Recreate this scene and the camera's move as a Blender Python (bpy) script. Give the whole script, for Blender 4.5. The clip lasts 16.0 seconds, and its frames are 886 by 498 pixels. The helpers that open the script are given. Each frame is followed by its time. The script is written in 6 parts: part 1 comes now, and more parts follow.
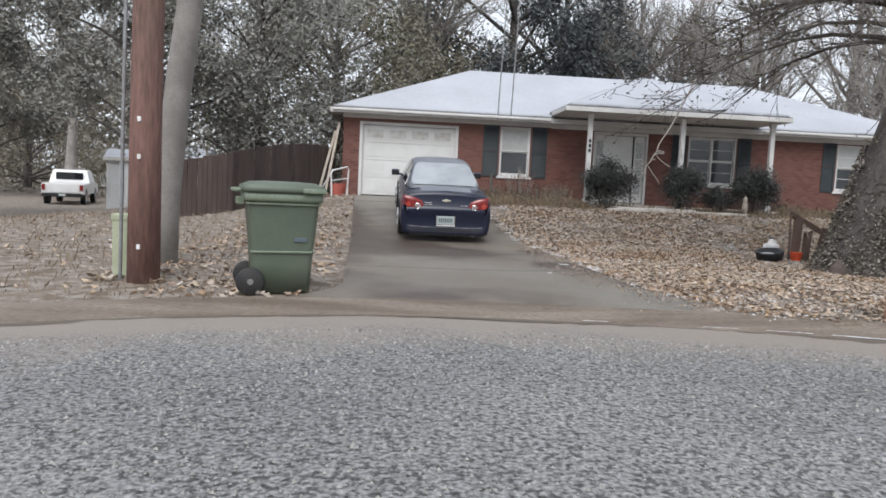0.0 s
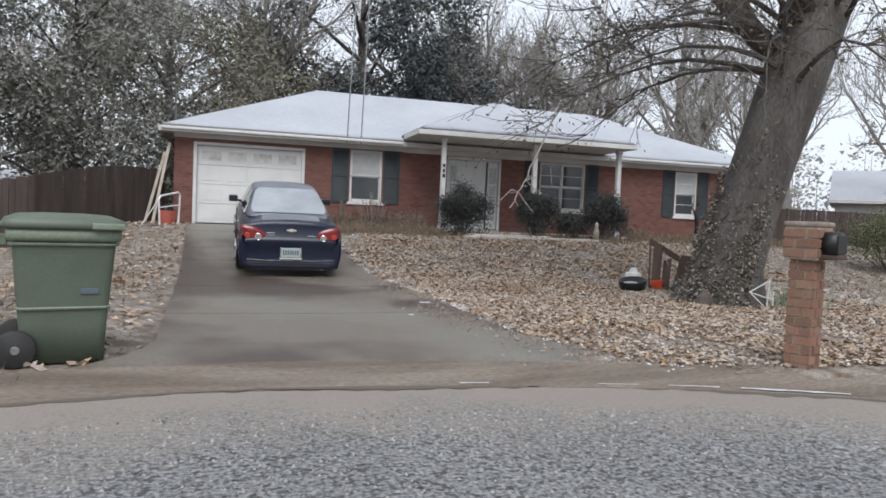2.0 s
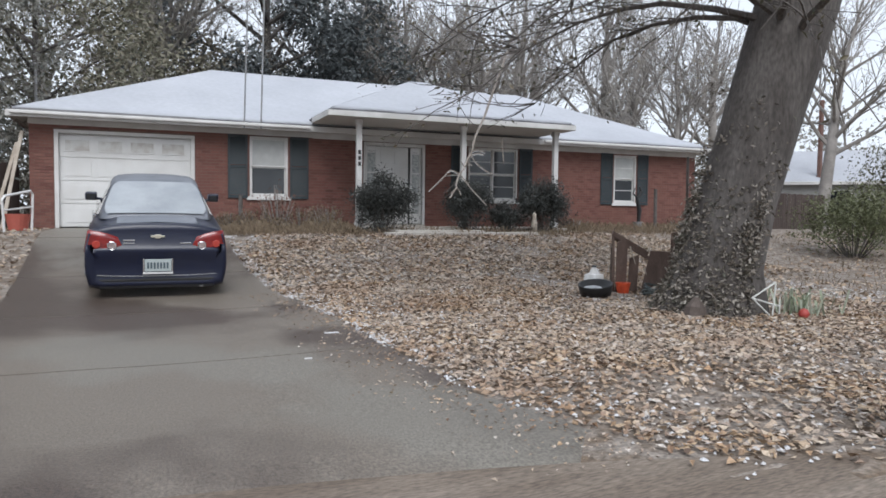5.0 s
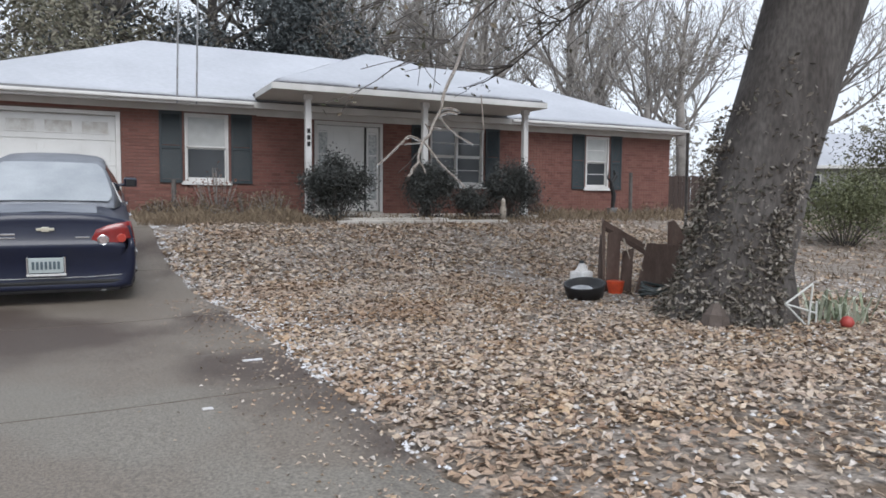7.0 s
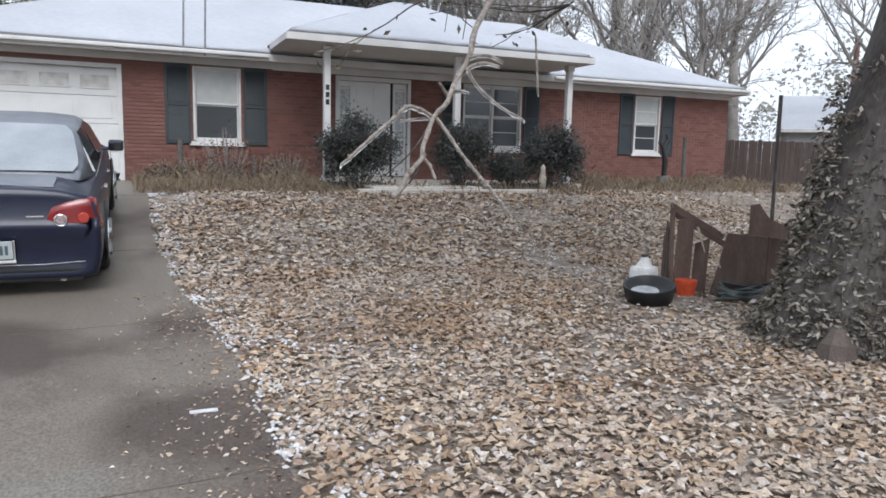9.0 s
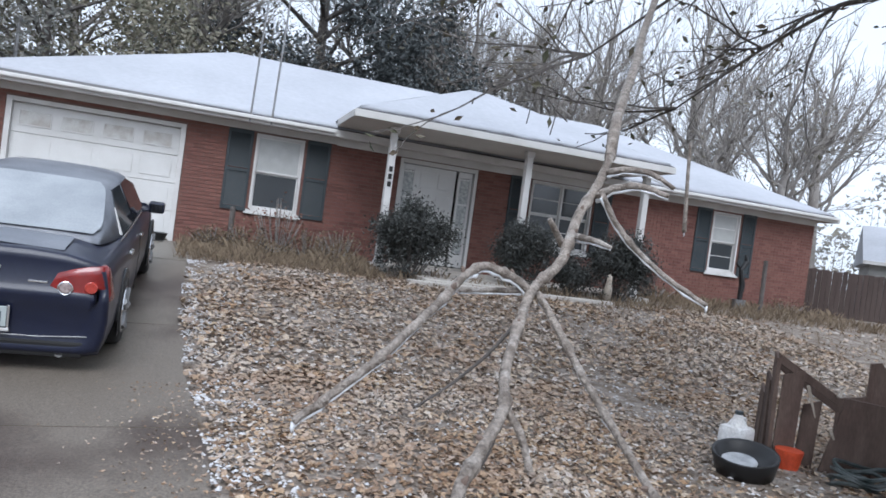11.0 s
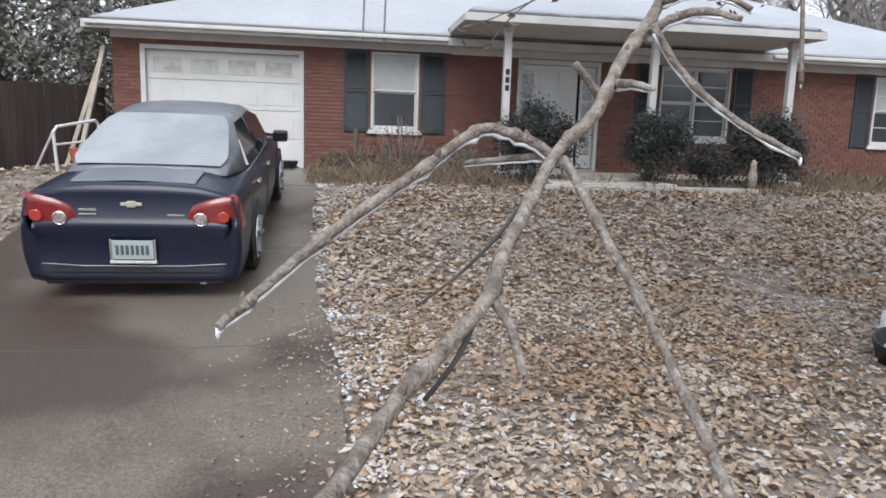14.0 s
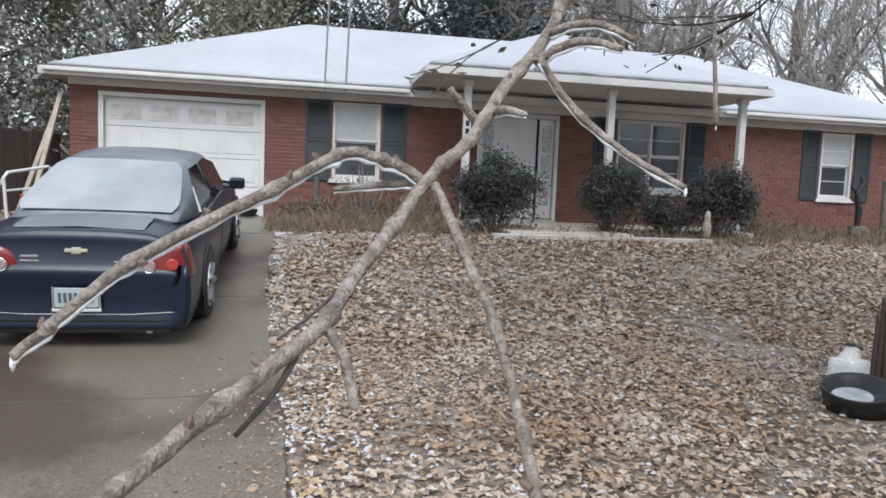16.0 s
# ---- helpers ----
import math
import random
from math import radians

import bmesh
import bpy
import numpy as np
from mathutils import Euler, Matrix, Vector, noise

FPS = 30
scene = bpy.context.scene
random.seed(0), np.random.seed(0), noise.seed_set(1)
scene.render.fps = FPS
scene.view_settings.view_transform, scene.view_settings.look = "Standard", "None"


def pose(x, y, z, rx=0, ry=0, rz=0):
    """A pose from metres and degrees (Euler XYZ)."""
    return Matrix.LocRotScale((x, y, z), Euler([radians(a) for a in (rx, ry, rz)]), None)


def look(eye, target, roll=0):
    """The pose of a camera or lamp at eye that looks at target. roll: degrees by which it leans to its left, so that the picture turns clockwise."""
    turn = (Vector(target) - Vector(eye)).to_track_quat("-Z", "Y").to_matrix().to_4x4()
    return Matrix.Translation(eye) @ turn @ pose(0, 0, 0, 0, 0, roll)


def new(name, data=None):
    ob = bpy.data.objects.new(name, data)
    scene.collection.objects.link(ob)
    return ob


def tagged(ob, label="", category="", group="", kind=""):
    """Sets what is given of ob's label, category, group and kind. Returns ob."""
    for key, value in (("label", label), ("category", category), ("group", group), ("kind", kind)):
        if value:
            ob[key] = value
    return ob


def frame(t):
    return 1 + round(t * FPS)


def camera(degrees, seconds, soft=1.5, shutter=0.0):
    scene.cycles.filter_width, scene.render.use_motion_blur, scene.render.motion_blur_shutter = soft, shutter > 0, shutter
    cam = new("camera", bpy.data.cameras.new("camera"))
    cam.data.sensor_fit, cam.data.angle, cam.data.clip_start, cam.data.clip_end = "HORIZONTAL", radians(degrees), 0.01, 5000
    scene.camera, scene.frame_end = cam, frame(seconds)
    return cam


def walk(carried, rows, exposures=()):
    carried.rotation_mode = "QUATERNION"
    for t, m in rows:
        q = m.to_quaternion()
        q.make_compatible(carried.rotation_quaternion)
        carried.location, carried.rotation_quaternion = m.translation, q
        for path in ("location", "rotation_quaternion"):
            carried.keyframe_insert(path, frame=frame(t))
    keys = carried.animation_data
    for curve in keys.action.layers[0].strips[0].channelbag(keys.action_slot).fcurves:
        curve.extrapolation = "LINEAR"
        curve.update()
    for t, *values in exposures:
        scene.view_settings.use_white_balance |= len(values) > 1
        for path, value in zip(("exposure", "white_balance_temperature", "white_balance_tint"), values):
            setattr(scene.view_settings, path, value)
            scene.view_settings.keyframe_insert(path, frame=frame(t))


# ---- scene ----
cam = camera(63.5, 16.0, soft=1.7)

# The way of the camera: seconds, eye, target, roll.
PATH = [
    (0, (0.814, -22.334, 0.340), (1.238, -17.371, -0.090), 2.63),
    (0.5, (0.812, -22.146, 0.376), (1.450, -17.196, 0.080), 2.88),
    (1, (0.918, -21.902, 0.368), (1.785, -16.984, 0.130), 2.38),
    (1.5, (0.974, -21.511, 0.383), (2.124, -16.651, 0.158), 2.51),
    (2, (0.983, -21.060, 0.403), (2.420, -16.276, 0.188), 2.35),
    (2.5, (1.126, -20.636, 0.410), (2.721, -15.901, 0.204), 2.03),
    (3, (1.263, -20.199, 0.402), (2.963, -15.501, 0.198), 1.66),
    (5.5, (1.994, -18.285, 0.462), (4.057, -13.739, 0.186), 0.52),
    (6, (2.151, -17.941, 0.478), (4.349, -13.460, 0.183), 0.49),
    (6.5, (2.328, -17.504, 0.465), (4.541, -13.032, 0.145), 0.58),
    (7, (2.510, -17.088, 0.446), (4.691, -12.603, 0.093), 0.50),
    (7.5, (2.666, -16.770, 0.465), (4.808, -12.270, 0.059), 0.55),
    (8, (2.827, -16.450, 0.523), (4.929, -11.938, 0.041), 0.44),
    (10.5, (3.550, -14.817, 0.731), (5.177, -10.150, -0.029), 5.22),
    (11, (3.542, -14.726, 0.767), (5.144, -9.991, 0.679), 7.66),
    (11.5, (3.587, -14.650, 0.752), (5.117, -9.902, 1.086), 8.88),
    (12, (3.676, -14.603, 0.730), (5.139, -9.822, 0.814), 7.05),
    (12.5, (3.727, -14.575, 0.746), (5.118, -9.777, 0.526), 5.50),
    (13, (3.670, -14.615, 0.727), (4.788, -9.771, 0.190), 3.73),
    (13.5, (3.629, -14.681, 0.701), (4.440, -9.803, -0.035), 2.48),
    (14, (3.723, -14.619, 0.731), (4.452, -9.735, -0.058), 1.87),
    (14.5, (3.728, -14.608, 0.737), (4.522, -9.731, -0.027), 2.08),
    (15, (3.763, -14.613, 0.722), (4.603, -9.731, 0.047), 1.85),
    (15.5, (3.763, -14.588, 0.713), (4.665, -9.703, 0.150), 1.66),
    (16, (3.822, -14.602, 0.710), (4.783, -9.714, 0.277), 2.32),
]
walk(cam, [(t, look(eye, target, roll)) for t, eye, target, roll in PATH], exposures=[(0.0, 0.7, 6500, 10), (1.2, 0.7, 6450, 10), (2.0, 0.6, 6400, 10), (3.0, 0.56, 6300, 10), (6.0, 0.66, 6330, 10), (8.0, 0.72, 6270, 10), (10.5, 0.9, 6050, 10), (11.3, 0.7, 5900, 10), (12.4, 0.53, 6400, 10), (14.5, 0.88, 6350, 10), (16.0, 0.86, 6300, 10)])

# World and light: a low, overcast winter sky.
world = bpy.data.worlds.new("world")
scene.world = world
world.use_nodes = True
wn, wl = world.node_tree.nodes, world.node_tree.links
sky = wn.new("ShaderNodeTexSky")
sky.sky_type, sky.sun_disc = "NISHITA", False
sky.sun_elevation, sky.sun_rotation = radians(38), radians(200)
sky.air_density, sky.dust_density, sky.ozone_density = 1.0, 2.0, 1.0
hsv = wn.new("ShaderNodeHueSaturation")
hsv.inputs["Saturation"].default_value = 0.22
wl.new(sky.outputs[0], hsv.inputs["Color"])
cloud = wn.new("ShaderNodeMix")
cloud.data_type = "RGBA"
cloud.inputs["Factor"].default_value = 0.8
cloud.inputs["B"].default_value = (6.5, 7.05, 7.85, 1)
wl.new(hsv.outputs[0], cloud.inputs["A"])
wl.new(cloud.outputs["Result"], wn["Background"].inputs["Color"])
wn["Background"].inputs["Strength"].default_value = 0.098
sun = new("sun", bpy.data.lights.new("sun", "SUN"))
sun.data.energy, sun.data.angle, sun.data.color = 1.65, radians(40), (1.0, 0.99, 0.985)
sun.matrix_world = look((0, 0, 30), (6.0, 25.0, 0))

# ---- materials ----
MATS = {}


def mat(name, color, rough=0.8, metal=0.0, spots=None, scale=6.0, amount=0.5, grain=0.15, grain_scale=60.0, bump=0.0, bump_scale=80.0, island=None, per_object=0.0, spots2=None, spec=0.5, coat=0.0, sharp=0.12, stretch=(1, 1, 1)):
    """A surface: base colour, large stains towards the colour spots, fine grain, relief."""
    if name in MATS:
        return MATS[name]
    m = bpy.data.materials.new(name)
    m.use_nodes = True
    n, l = m.node_tree.nodes, m.node_tree.links
    b = n["Principled BSDF"]
    b.inputs["Roughness"].default_value, b.inputs["Metallic"].default_value = rough, metal
    b.inputs["Specular IOR Level"].default_value, b.inputs["Coat Weight"].default_value = spec, coat
    mp = n.new("ShaderNodeMapping")
    mp.inputs["Scale"].default_value = stretch
    geo = n.new("ShaderNodeNewGeometry")
    l.new(geo.outputs["Position"], mp.inputs["Vector"])
    rgb = n.new("ShaderNodeRGB")
    rgb.outputs[0].default_value = (*color, 1)
    out = rgb.outputs[0]

    def mix(a, bb, fac, mode="MIX"):
        x = n.new("ShaderNodeMix")
        x.data_type, x.blend_type = "RGBA", mode
        l.new(a, x.inputs["A"])
        if isinstance(bb, tuple):
            x.inputs["B"].default_value = (*bb, 1)
        else:
            l.new(bb, x.inputs["B"])
        if isinstance(fac, float):
            x.inputs["Factor"].default_value = fac
        else:
            l.new(fac, x.inputs["Factor"])
        return x.outputs["Result"]

    def ramp(fac, a, bb, va=0.0, vb=1.0):
        r = n.new("ShaderNodeMapRange")
        r.inputs["From Min"].default_value, r.inputs["From Max"].default_value = a, bb
        r.inputs["To Min"].default_value, r.inputs["To Max"].default_value = va, vb
        l.new(fac, r.inputs["Value"])
        return r.outputs["Result"]

    def noise_tex(sc, detail=5.0):
        t = n.new("ShaderNodeTexNoise")
        t.inputs["Scale"].default_value, t.inputs["Detail"].default_value = sc, detail
        l.new(mp.outputs[0], t.inputs["Vector"])
        return t.outputs["Fac"]

    if island:
        r = n.new("ShaderNodeValToRGB")
        e = r.color_ramp.elements
        e[0].color, e[-1].color = (*island[0], 1), (*island[-1], 1)
        for k, c in enumerate(island[1:-1]):
            e.new((k + 1) / (len(island) - 1)).color = (*c, 1)
        l.new(geo.outputs["Random Per Island"], r.inputs[0])
        out = r.outputs[0]
    if per_object:
        oi = n.new("ShaderNodeObjectInfo")
        hs = n.new("ShaderNodeHueSaturation")
        l.new(ramp(oi.outputs["Random"], 0, 1, 1 - per_object, 1 + per_object), hs.inputs["Value"])
        l.new(out, hs.inputs["Color"])
        out = hs.outputs[0]
    if spots:
        out = mix(out, spots, ramp(noise_tex(scale), 0.5 - sharp, 0.5 + sharp, 0.0, amount))
    if spots2:
        color2, scale2, low2, high2, amount2 = spots2
        out = mix(out, color2, ramp(noise_tex(scale2, 8.0), low2, high2, 0.0, amount2))
    if grain:
        g = n.new("ShaderNodeHueSaturation")
        l.new(ramp(noise_tex(grain_scale), 0.3, 0.7, 1 - grain, 1 + grain), g.inputs["Value"])
        l.new(out, g.inputs["Color"])
        out = g.outputs[0]
    l.new(out, b.inputs["Base Color"])
    if bump:
        bp = n.new("ShaderNodeBump")
        bp.inputs["Strength"].default_value, bp.inputs["Distance"].default_value = bump, 0.01
        l.new(noise_tex(bump_scale), bp.inputs["Height"])
        l.new(bp.outputs[0], b.inputs["Normal"])
    MATS[name] = m
    return m


def glass(name, color, rough=0.05):
    m = mat(name, color, rough, spec=0.8, grain=0.05, grain_scale=3.0)
    return m


BRICK = mat("brick", (0.20, 0.08, 0.063), 0.85, island=[(0.125, 0.05, 0.042), (0.17, 0.075, 0.06), (0.205, 0.096, 0.076), (0.14, 0.058, 0.048)], spots=(0.18, 0.085, 0.064), scale=1.2, amount=0.45, bump=0.4)
BRICK_ONE = mat("brick_piece", (0.163, 0.07, 0.057), 0.85, per_object=0.25, spots=(0.18, 0.085, 0.064), scale=1.2, amount=0.45, bump=0.4)
PILLAR_BRICK = mat("pillar_brick", (0.215, 0.13, 0.092), 0.85, per_object=0.3, spots=(0.22, 0.095, 0.058), scale=9.0, amount=0.6, bump=0.4)
MORTAR = mat("mortar", (0.16, 0.105, 0.09), 0.95, spots=(0.2, 0.14, 0.12), bump=0.3)
PILLAR_MORTAR = mat("pillar_mortar", (0.33, 0.27, 0.22), 0.95, spots=(0.24, 0.18, 0.14), bump=0.4)
TRIM = mat("white_trim", (0.62, 0.61, 0.60), 0.6, spots=(0.46, 0.45, 0.43), scale=1.6, amount=0.55, grain=0.05)
SOFFIT = mat("soffit_paint", (0.62, 0.6, 0.57), 0.7, spots=(0.5, 0.48, 0.45), scale=1.2, amount=0.5, grain=0.05)
DOOR_WHITE = mat("door_white", (0.63, 0.63, 0.62), 0.5, spots=(0.52, 0.515, 0.50), scale=1.5, amount=0.5, grain=0.04)
SHUTTER = mat("shutter_green", (0.028, 0.037, 0.042), 0.6, spots=(0.04, 0.05, 0.055), scale=3.0, amount=0.6)
SHINGLE = mat("shingle", (0.07, 0.07, 0.075), 0.95, spots=(0.12, 0.12, 0.12), scale=8.0, bump=0.6)
SNOW = mat("roof_snow", (0.42, 0.435, 0.47), 0.85, spots=(0.31, 0.32, 0.35), scale=0.55, amount=0.7, grain=0.05, grain_scale=9.0, sharp=0.25, bump=0.15, bump_scale=15.0)
FROST = mat("frost", (0.58, 0.585, 0.61), 0.8, spots=(0.4, 0.37, 0.34), scale=14.0, amount=0.7, grain=0.1)
GROUND = mat("dead_lawn", (0.135, 0.10, 0.072), 0.95, spots=(0.36, 0.33, 0.30), scale=5.5, amount=0.55, grain=0.45, grain_scale=38.0, bump=0.8, bump_scale=50.0)
CONCRETE = mat("driveway_concrete", (0.072, 0.053, 0.042), 0.45, spots=(0.168, 0.143, 0.117), scale=0.42, amount=0.95, spots2=((0.19, 0.176, 0.151), 0.23, 0.52, 0.55, 0.7), grain=0.42, grain_scale=70.0, bump=0.35, bump_scale=130.0, sharp=0.045, stretch=(1, 0.75, 1))
SLAB = mat("walk_concrete", (0.48, 0.45, 0.41), 0.85, spots=(0.34, 0.3, 0.26), scale=2.0, amount=0.7, bump=0.2)
KERB = mat("kerb_concrete", (0.125, 0.096, 0.074), 0.85, spots=(0.22, 0.182, 0.148), scale=1.3, amount=0.8, grain=0.4, grain_scale=40.0, bump=0.4, stretch=(0.5, 2.2, 1))
ASPHALT = mat("asphalt", (0.145, 0.145, 0.15), 0.85, spots=(0.215, 0.212, 0.21), scale=0.6, amount=0.9, spots2=((0.05, 0.049, 0.048), 27.0, 0.53, 0.6, 0.9), grain=0.8, grain_scale=38.0, bump=1.0, bump_scale=60.0, sharp=0.2)
def sandy_rim(m, centre, r0, r1, color):
    n, l = m.node_tree.nodes, m.node_tree.links
    b = n["Principled BSDF"]
    old = b.inputs["Base Color"].links[0].from_socket
    geo = n.new("ShaderNodeNewGeometry")
    flat = n.new("ShaderNodeVectorMath")
    flat.operation = "MULTIPLY"
    flat.inputs[1].default_value = (1, 1, 0)
    l.new(geo.outputs["Position"], flat.inputs[0])
    dist = n.new("ShaderNodeVectorMath")
    dist.operation = "DISTANCE"
    dist.inputs[1].default_value = (centre[0], centre[1], 0)
    l.new(flat.outputs[0], dist.inputs[0])
    tex = n.new("ShaderNodeTexNoise")
    tex.inputs["Scale"].default_value, tex.inputs["Detail"].default_value, tex.inputs["Roughness"].default_value = 1.1, 8.0, 0.7
    l.new(flat.outputs[0], tex.inputs["Vector"])
    shift = n.new("ShaderNodeMath")
    shift.operation = "MULTIPLY_ADD"
    shift.inputs[1].default_value = 2.6
    l.new(tex.outputs["Fac"], shift.inputs[0])
    l.new(dist.outputs["Value"], shift.inputs[2])
    fac = n.new("ShaderNodeMapRange")
    fac.inputs["From Min"].default_value, fac.inputs["From Max"].default_value = r0 + 1.3, r1 + 1.3
    fac.inputs["To Max"].default_value = 0.9
    l.new(shift.outputs[0], fac.inputs["Value"])
    x = n.new("ShaderNodeMix")
    x.data_type = "RGBA"
    l.new(fac.outputs["Result"], x.inputs["Factor"])
    l.new(old, x.inputs["A"])
    x.inputs["B"].default_value = (*color, 1)
    l.new(x.outputs["Result"], b.inputs["Base Color"])


sandy_rim(ASPHALT, (1.45, -23.35), 5.75, 6.85, (0.255, 0.22, 0.19))
LEAVES = mat("fallen_leaves", (0.3, 0.2, 0.12), 0.8, island=[(0.28, 0.178, 0.10), (0.43, 0.32, 0.21), (0.15, 0.095, 0.062), (0.53, 0.435, 0.33), (0.34, 0.21, 0.115), (0.54, 0.50, 0.46), (0.24, 0.15, 0.095), (0.11, 0.073, 0.053)], spots=(0.45, 0.41, 0.37), scale=1.1, amount=0.38, sharp=0.1, spots2=((0.25, 0.15, 0.085), 0.8, 0.52, 0.66, 0.5), grain=0.3, grain_scale=90.0)
DRYGRASS = mat("dry_grass", (0.2, 0.15, 0.1), 0.9, island=[(0.15, 0.11, 0.075), (0.24, 0.185, 0.125), (0.11, 0.08, 0.055)], grain=0.1)
BARK = mat("bark", (0.07, 0.061, 0.056), 0.95, spots=(0.125, 0.113, 0.105), scale=3.0, amount=0.8, grain=0.35, grain_scale=35.0, bump=1.0, bump_scale=22.0, stretch=(1, 1, 0.3))
FARBARK = mat("grey_bark", (0.20, 0.185, 0.172), 0.95, spots=(0.30, 0.28, 0.26), scale=3.0, amount=0.7)
TWIG = mat("twig_bark", (0.30, 0.262, 0.228), 0.5, spots=(0.12, 0.095, 0.076), scale=55.0, amount=0.85, spots2=((0.40, 0.37, 0.34), 28.0, 0.58, 0.66, 0.6), grain=0.3, grain_scale=300.0, bump=0.6, bump_scale=250.0)
ICE = mat("ice", (0.68, 0.70, 0.73), 0.08, spec=0.9, grain=0.1, grain_scale=120.0, coat=0.6)
OAKLEAF = mat("oak_leaf", (0.06, 0.06, 0.03), 0.6, island=[(0.05, 0.055, 0.028), (0.09, 0.08, 0.045), (0.12, 0.09, 0.06), (0.04, 0.05, 0.03)], grain=0.1)
# Needles leaned blue and leaves paled to carry haze over the trees.
PINE = mat("pine_needle", (0.04, 0.05, 0.05), 0.7, island=[(0.045, 0.055, 0.058), (0.075, 0.085, 0.088), (0.055, 0.065, 0.066), (0.11, 0.12, 0.125)], grain=0.1)
EVERGREEN = mat("evergreen_leaf", (0.035, 0.05, 0.03), 0.6, island=[(0.15, 0.152, 0.13), (0.22, 0.215, 0.19), (0.30, 0.29, 0.26), (0.16, 0.162, 0.14), (0.11, 0.118, 0.105)], grain=0.1)
PALELEAF = mat("dry_crown_leaf", (0.2, 0.18, 0.13), 0.8, island=[(0.14, 0.13, 0.09), (0.25, 0.225, 0.18), (0.19, 0.17, 0.12), (0.30, 0.28, 0.25)], grain=0.1)
SHRUBLEAF = mat("shrub_leaf", (0.02, 0.032, 0.022), 0.5, island=[(0.032, 0.034, 0.033), (0.052, 0.056, 0.05), (0.04, 0.042, 0.04), (0.07, 0.074, 0.066)], grain=0.1)
OLIVELEAF = mat("olive_leaf", (0.11, 0.12, 0.05), 0.7, island=[(0.075, 0.08, 0.04), (0.14, 0.15, 0.075), (0.1, 0.11, 0.05)], grain=0.1)
IVYLEAF = mat("ivy_leaf", (0.06, 0.06, 0.035), 0.6, island=[(0.06, 0.055, 0.044), (0.17, 0.14, 0.11), (0.36, 0.33, 0.29), (0.10, 0.08, 0.062), (0.07, 0.07, 0.05)], grain=0.1)
FENCE = mat("fence_wood", (0.046, 0.032, 0.028), 0.9, spots=(0.075, 0.054, 0.047), scale=3.0, amount=0.7, per_object=0.2, bump=0.4, stretch=(1, 1, 0.2))
POLE = mat("pole_wood", (0.13, 0.085, 0.07), 0.9, spots=(0.21, 0.10, 0.085), scale=1.1, amount=0.7, grain=0.3, grain_scale=30.0, bump=0.6, stretch=(1, 1, 0.15))
PLANK = mat("pale_plank", (0.45, 0.40, 0.34), 0.9, spots=(0.3, 0.25, 0.2), scale=5.0, amount=0.6)
CRATE = mat("crate_wood", (0.082, 0.053, 0.043), 0.9, spots=(0.14, 0.10, 0.08), scale=7.0, amount=0.7, per_object=0.25, bump=0.5, stretch=(1, 1, 0.3))
BIN = mat("bin_plastic", (0.08, 0.102, 0.074), 0.5, spots=(0.115, 0.137, 0.105), scale=2.0, amount=0.5, grain=0.08)
BINRIM = mat("bin_rim", (0.14, 0.18, 0.125), 0.5, spots=(0.2, 0.23, 0.18), scale=7.0, amount=0.6)
RUBBER = mat("rubber", (0.018, 0.018, 0.019), 0.75, spots=(0.04, 0.038, 0.035), scale=5.0, amount=0.5)
PAINT = mat("navy_paint", (0.009, 0.012, 0.031), 0.3, spots=(0.017, 0.02, 0.036), scale=3.0, amount=0.35, grain=0.1, coat=0.15, spec=0.35)
FROSTED = mat("frosted_roof", (0.04, 0.047, 0.07), 0.5, spots=(0.42, 0.44, 0.47), scale=1.8, amount=0.5, grain=0.15, sharp=0.35, coat=0.2)
REARGLASS = mat("frosted_glass", (0.21, 0.23, 0.25), 0.35, spots=(0.43, 0.45, 0.47), scale=2.0, amount=0.7, grain=0.08, coat=0.3, sharp=0.25)
DARKGLASS = glass("dark_glass", (0.012, 0.014, 0.018))
WINGLASS = glass("window_glass", (0.05, 0.055, 0.06), 0.08)
BLIND = mat("blind", (0.52, 0.53, 0.52), 0.6, spots=(0.5, 0.5, 0.5), scale=3.0, amount=0.5, grain=0.05)
REDLAMP = mat("red_lens", (0.23, 0.013, 0.012), 0.25, spots=(0.13, 0.009, 0.009), scale=9.0, amount=0.6, coat=0.8, grain=0.05)
CLEARLAMP = mat("clear_lens", (0.40, 0.34, 0.33), 0.15, spots=(0.16, 0.09, 0.085), scale=40.0, amount=0.6, coat=0.8)
CHROME = mat("chrome", (0.75, 0.75, 0.76), 0.2, 1.0, grain=0.05)
GOLD = mat("badge_gold", (0.74, 0.70, 0.58), 0.35, 0.6, grain=0.05)
PLATE = mat("plate", (0.42, 0.47, 0.47), 0.5, grain=0.06, grain_scale=20.0)
INK = mat("dark_ink", (0.08, 0.11, 0.13), 0.6)
BLACK = mat("black_metal", (0.012, 0.012, 0.013), 0.45, grain=0.1)
METAL = mat("grey_metal", (0.30, 0.31, 0.32), 0.5, 0.6, spots=(0.18, 0.15, 0.13), scale=8.0, amount=0.5)
WHITEMETAL = mat("white_metal", (0.68, 0.68, 0.68), 0.5, spots=(0.5, 0.47, 0.44), scale=9.0, amount=0.5)
PALEGREEN = mat("pedestal_green", (0.36, 0.40, 0.28), 0.6, spots=(0.28, 0.3, 0.2), scale=4.0, amount=0.5)
ORANGE = mat("orange_plastic", (0.62, 0.085, 0.03), 0.5, spots=(0.4, 0.05, 0.02), scale=10.0, amount=0.5)
GREYWALL = mat("grey_siding", (0.27, 0.27, 0.26), 0.8, spots=(0.2, 0.2, 0.2), scale=1.0, amount=0.5)
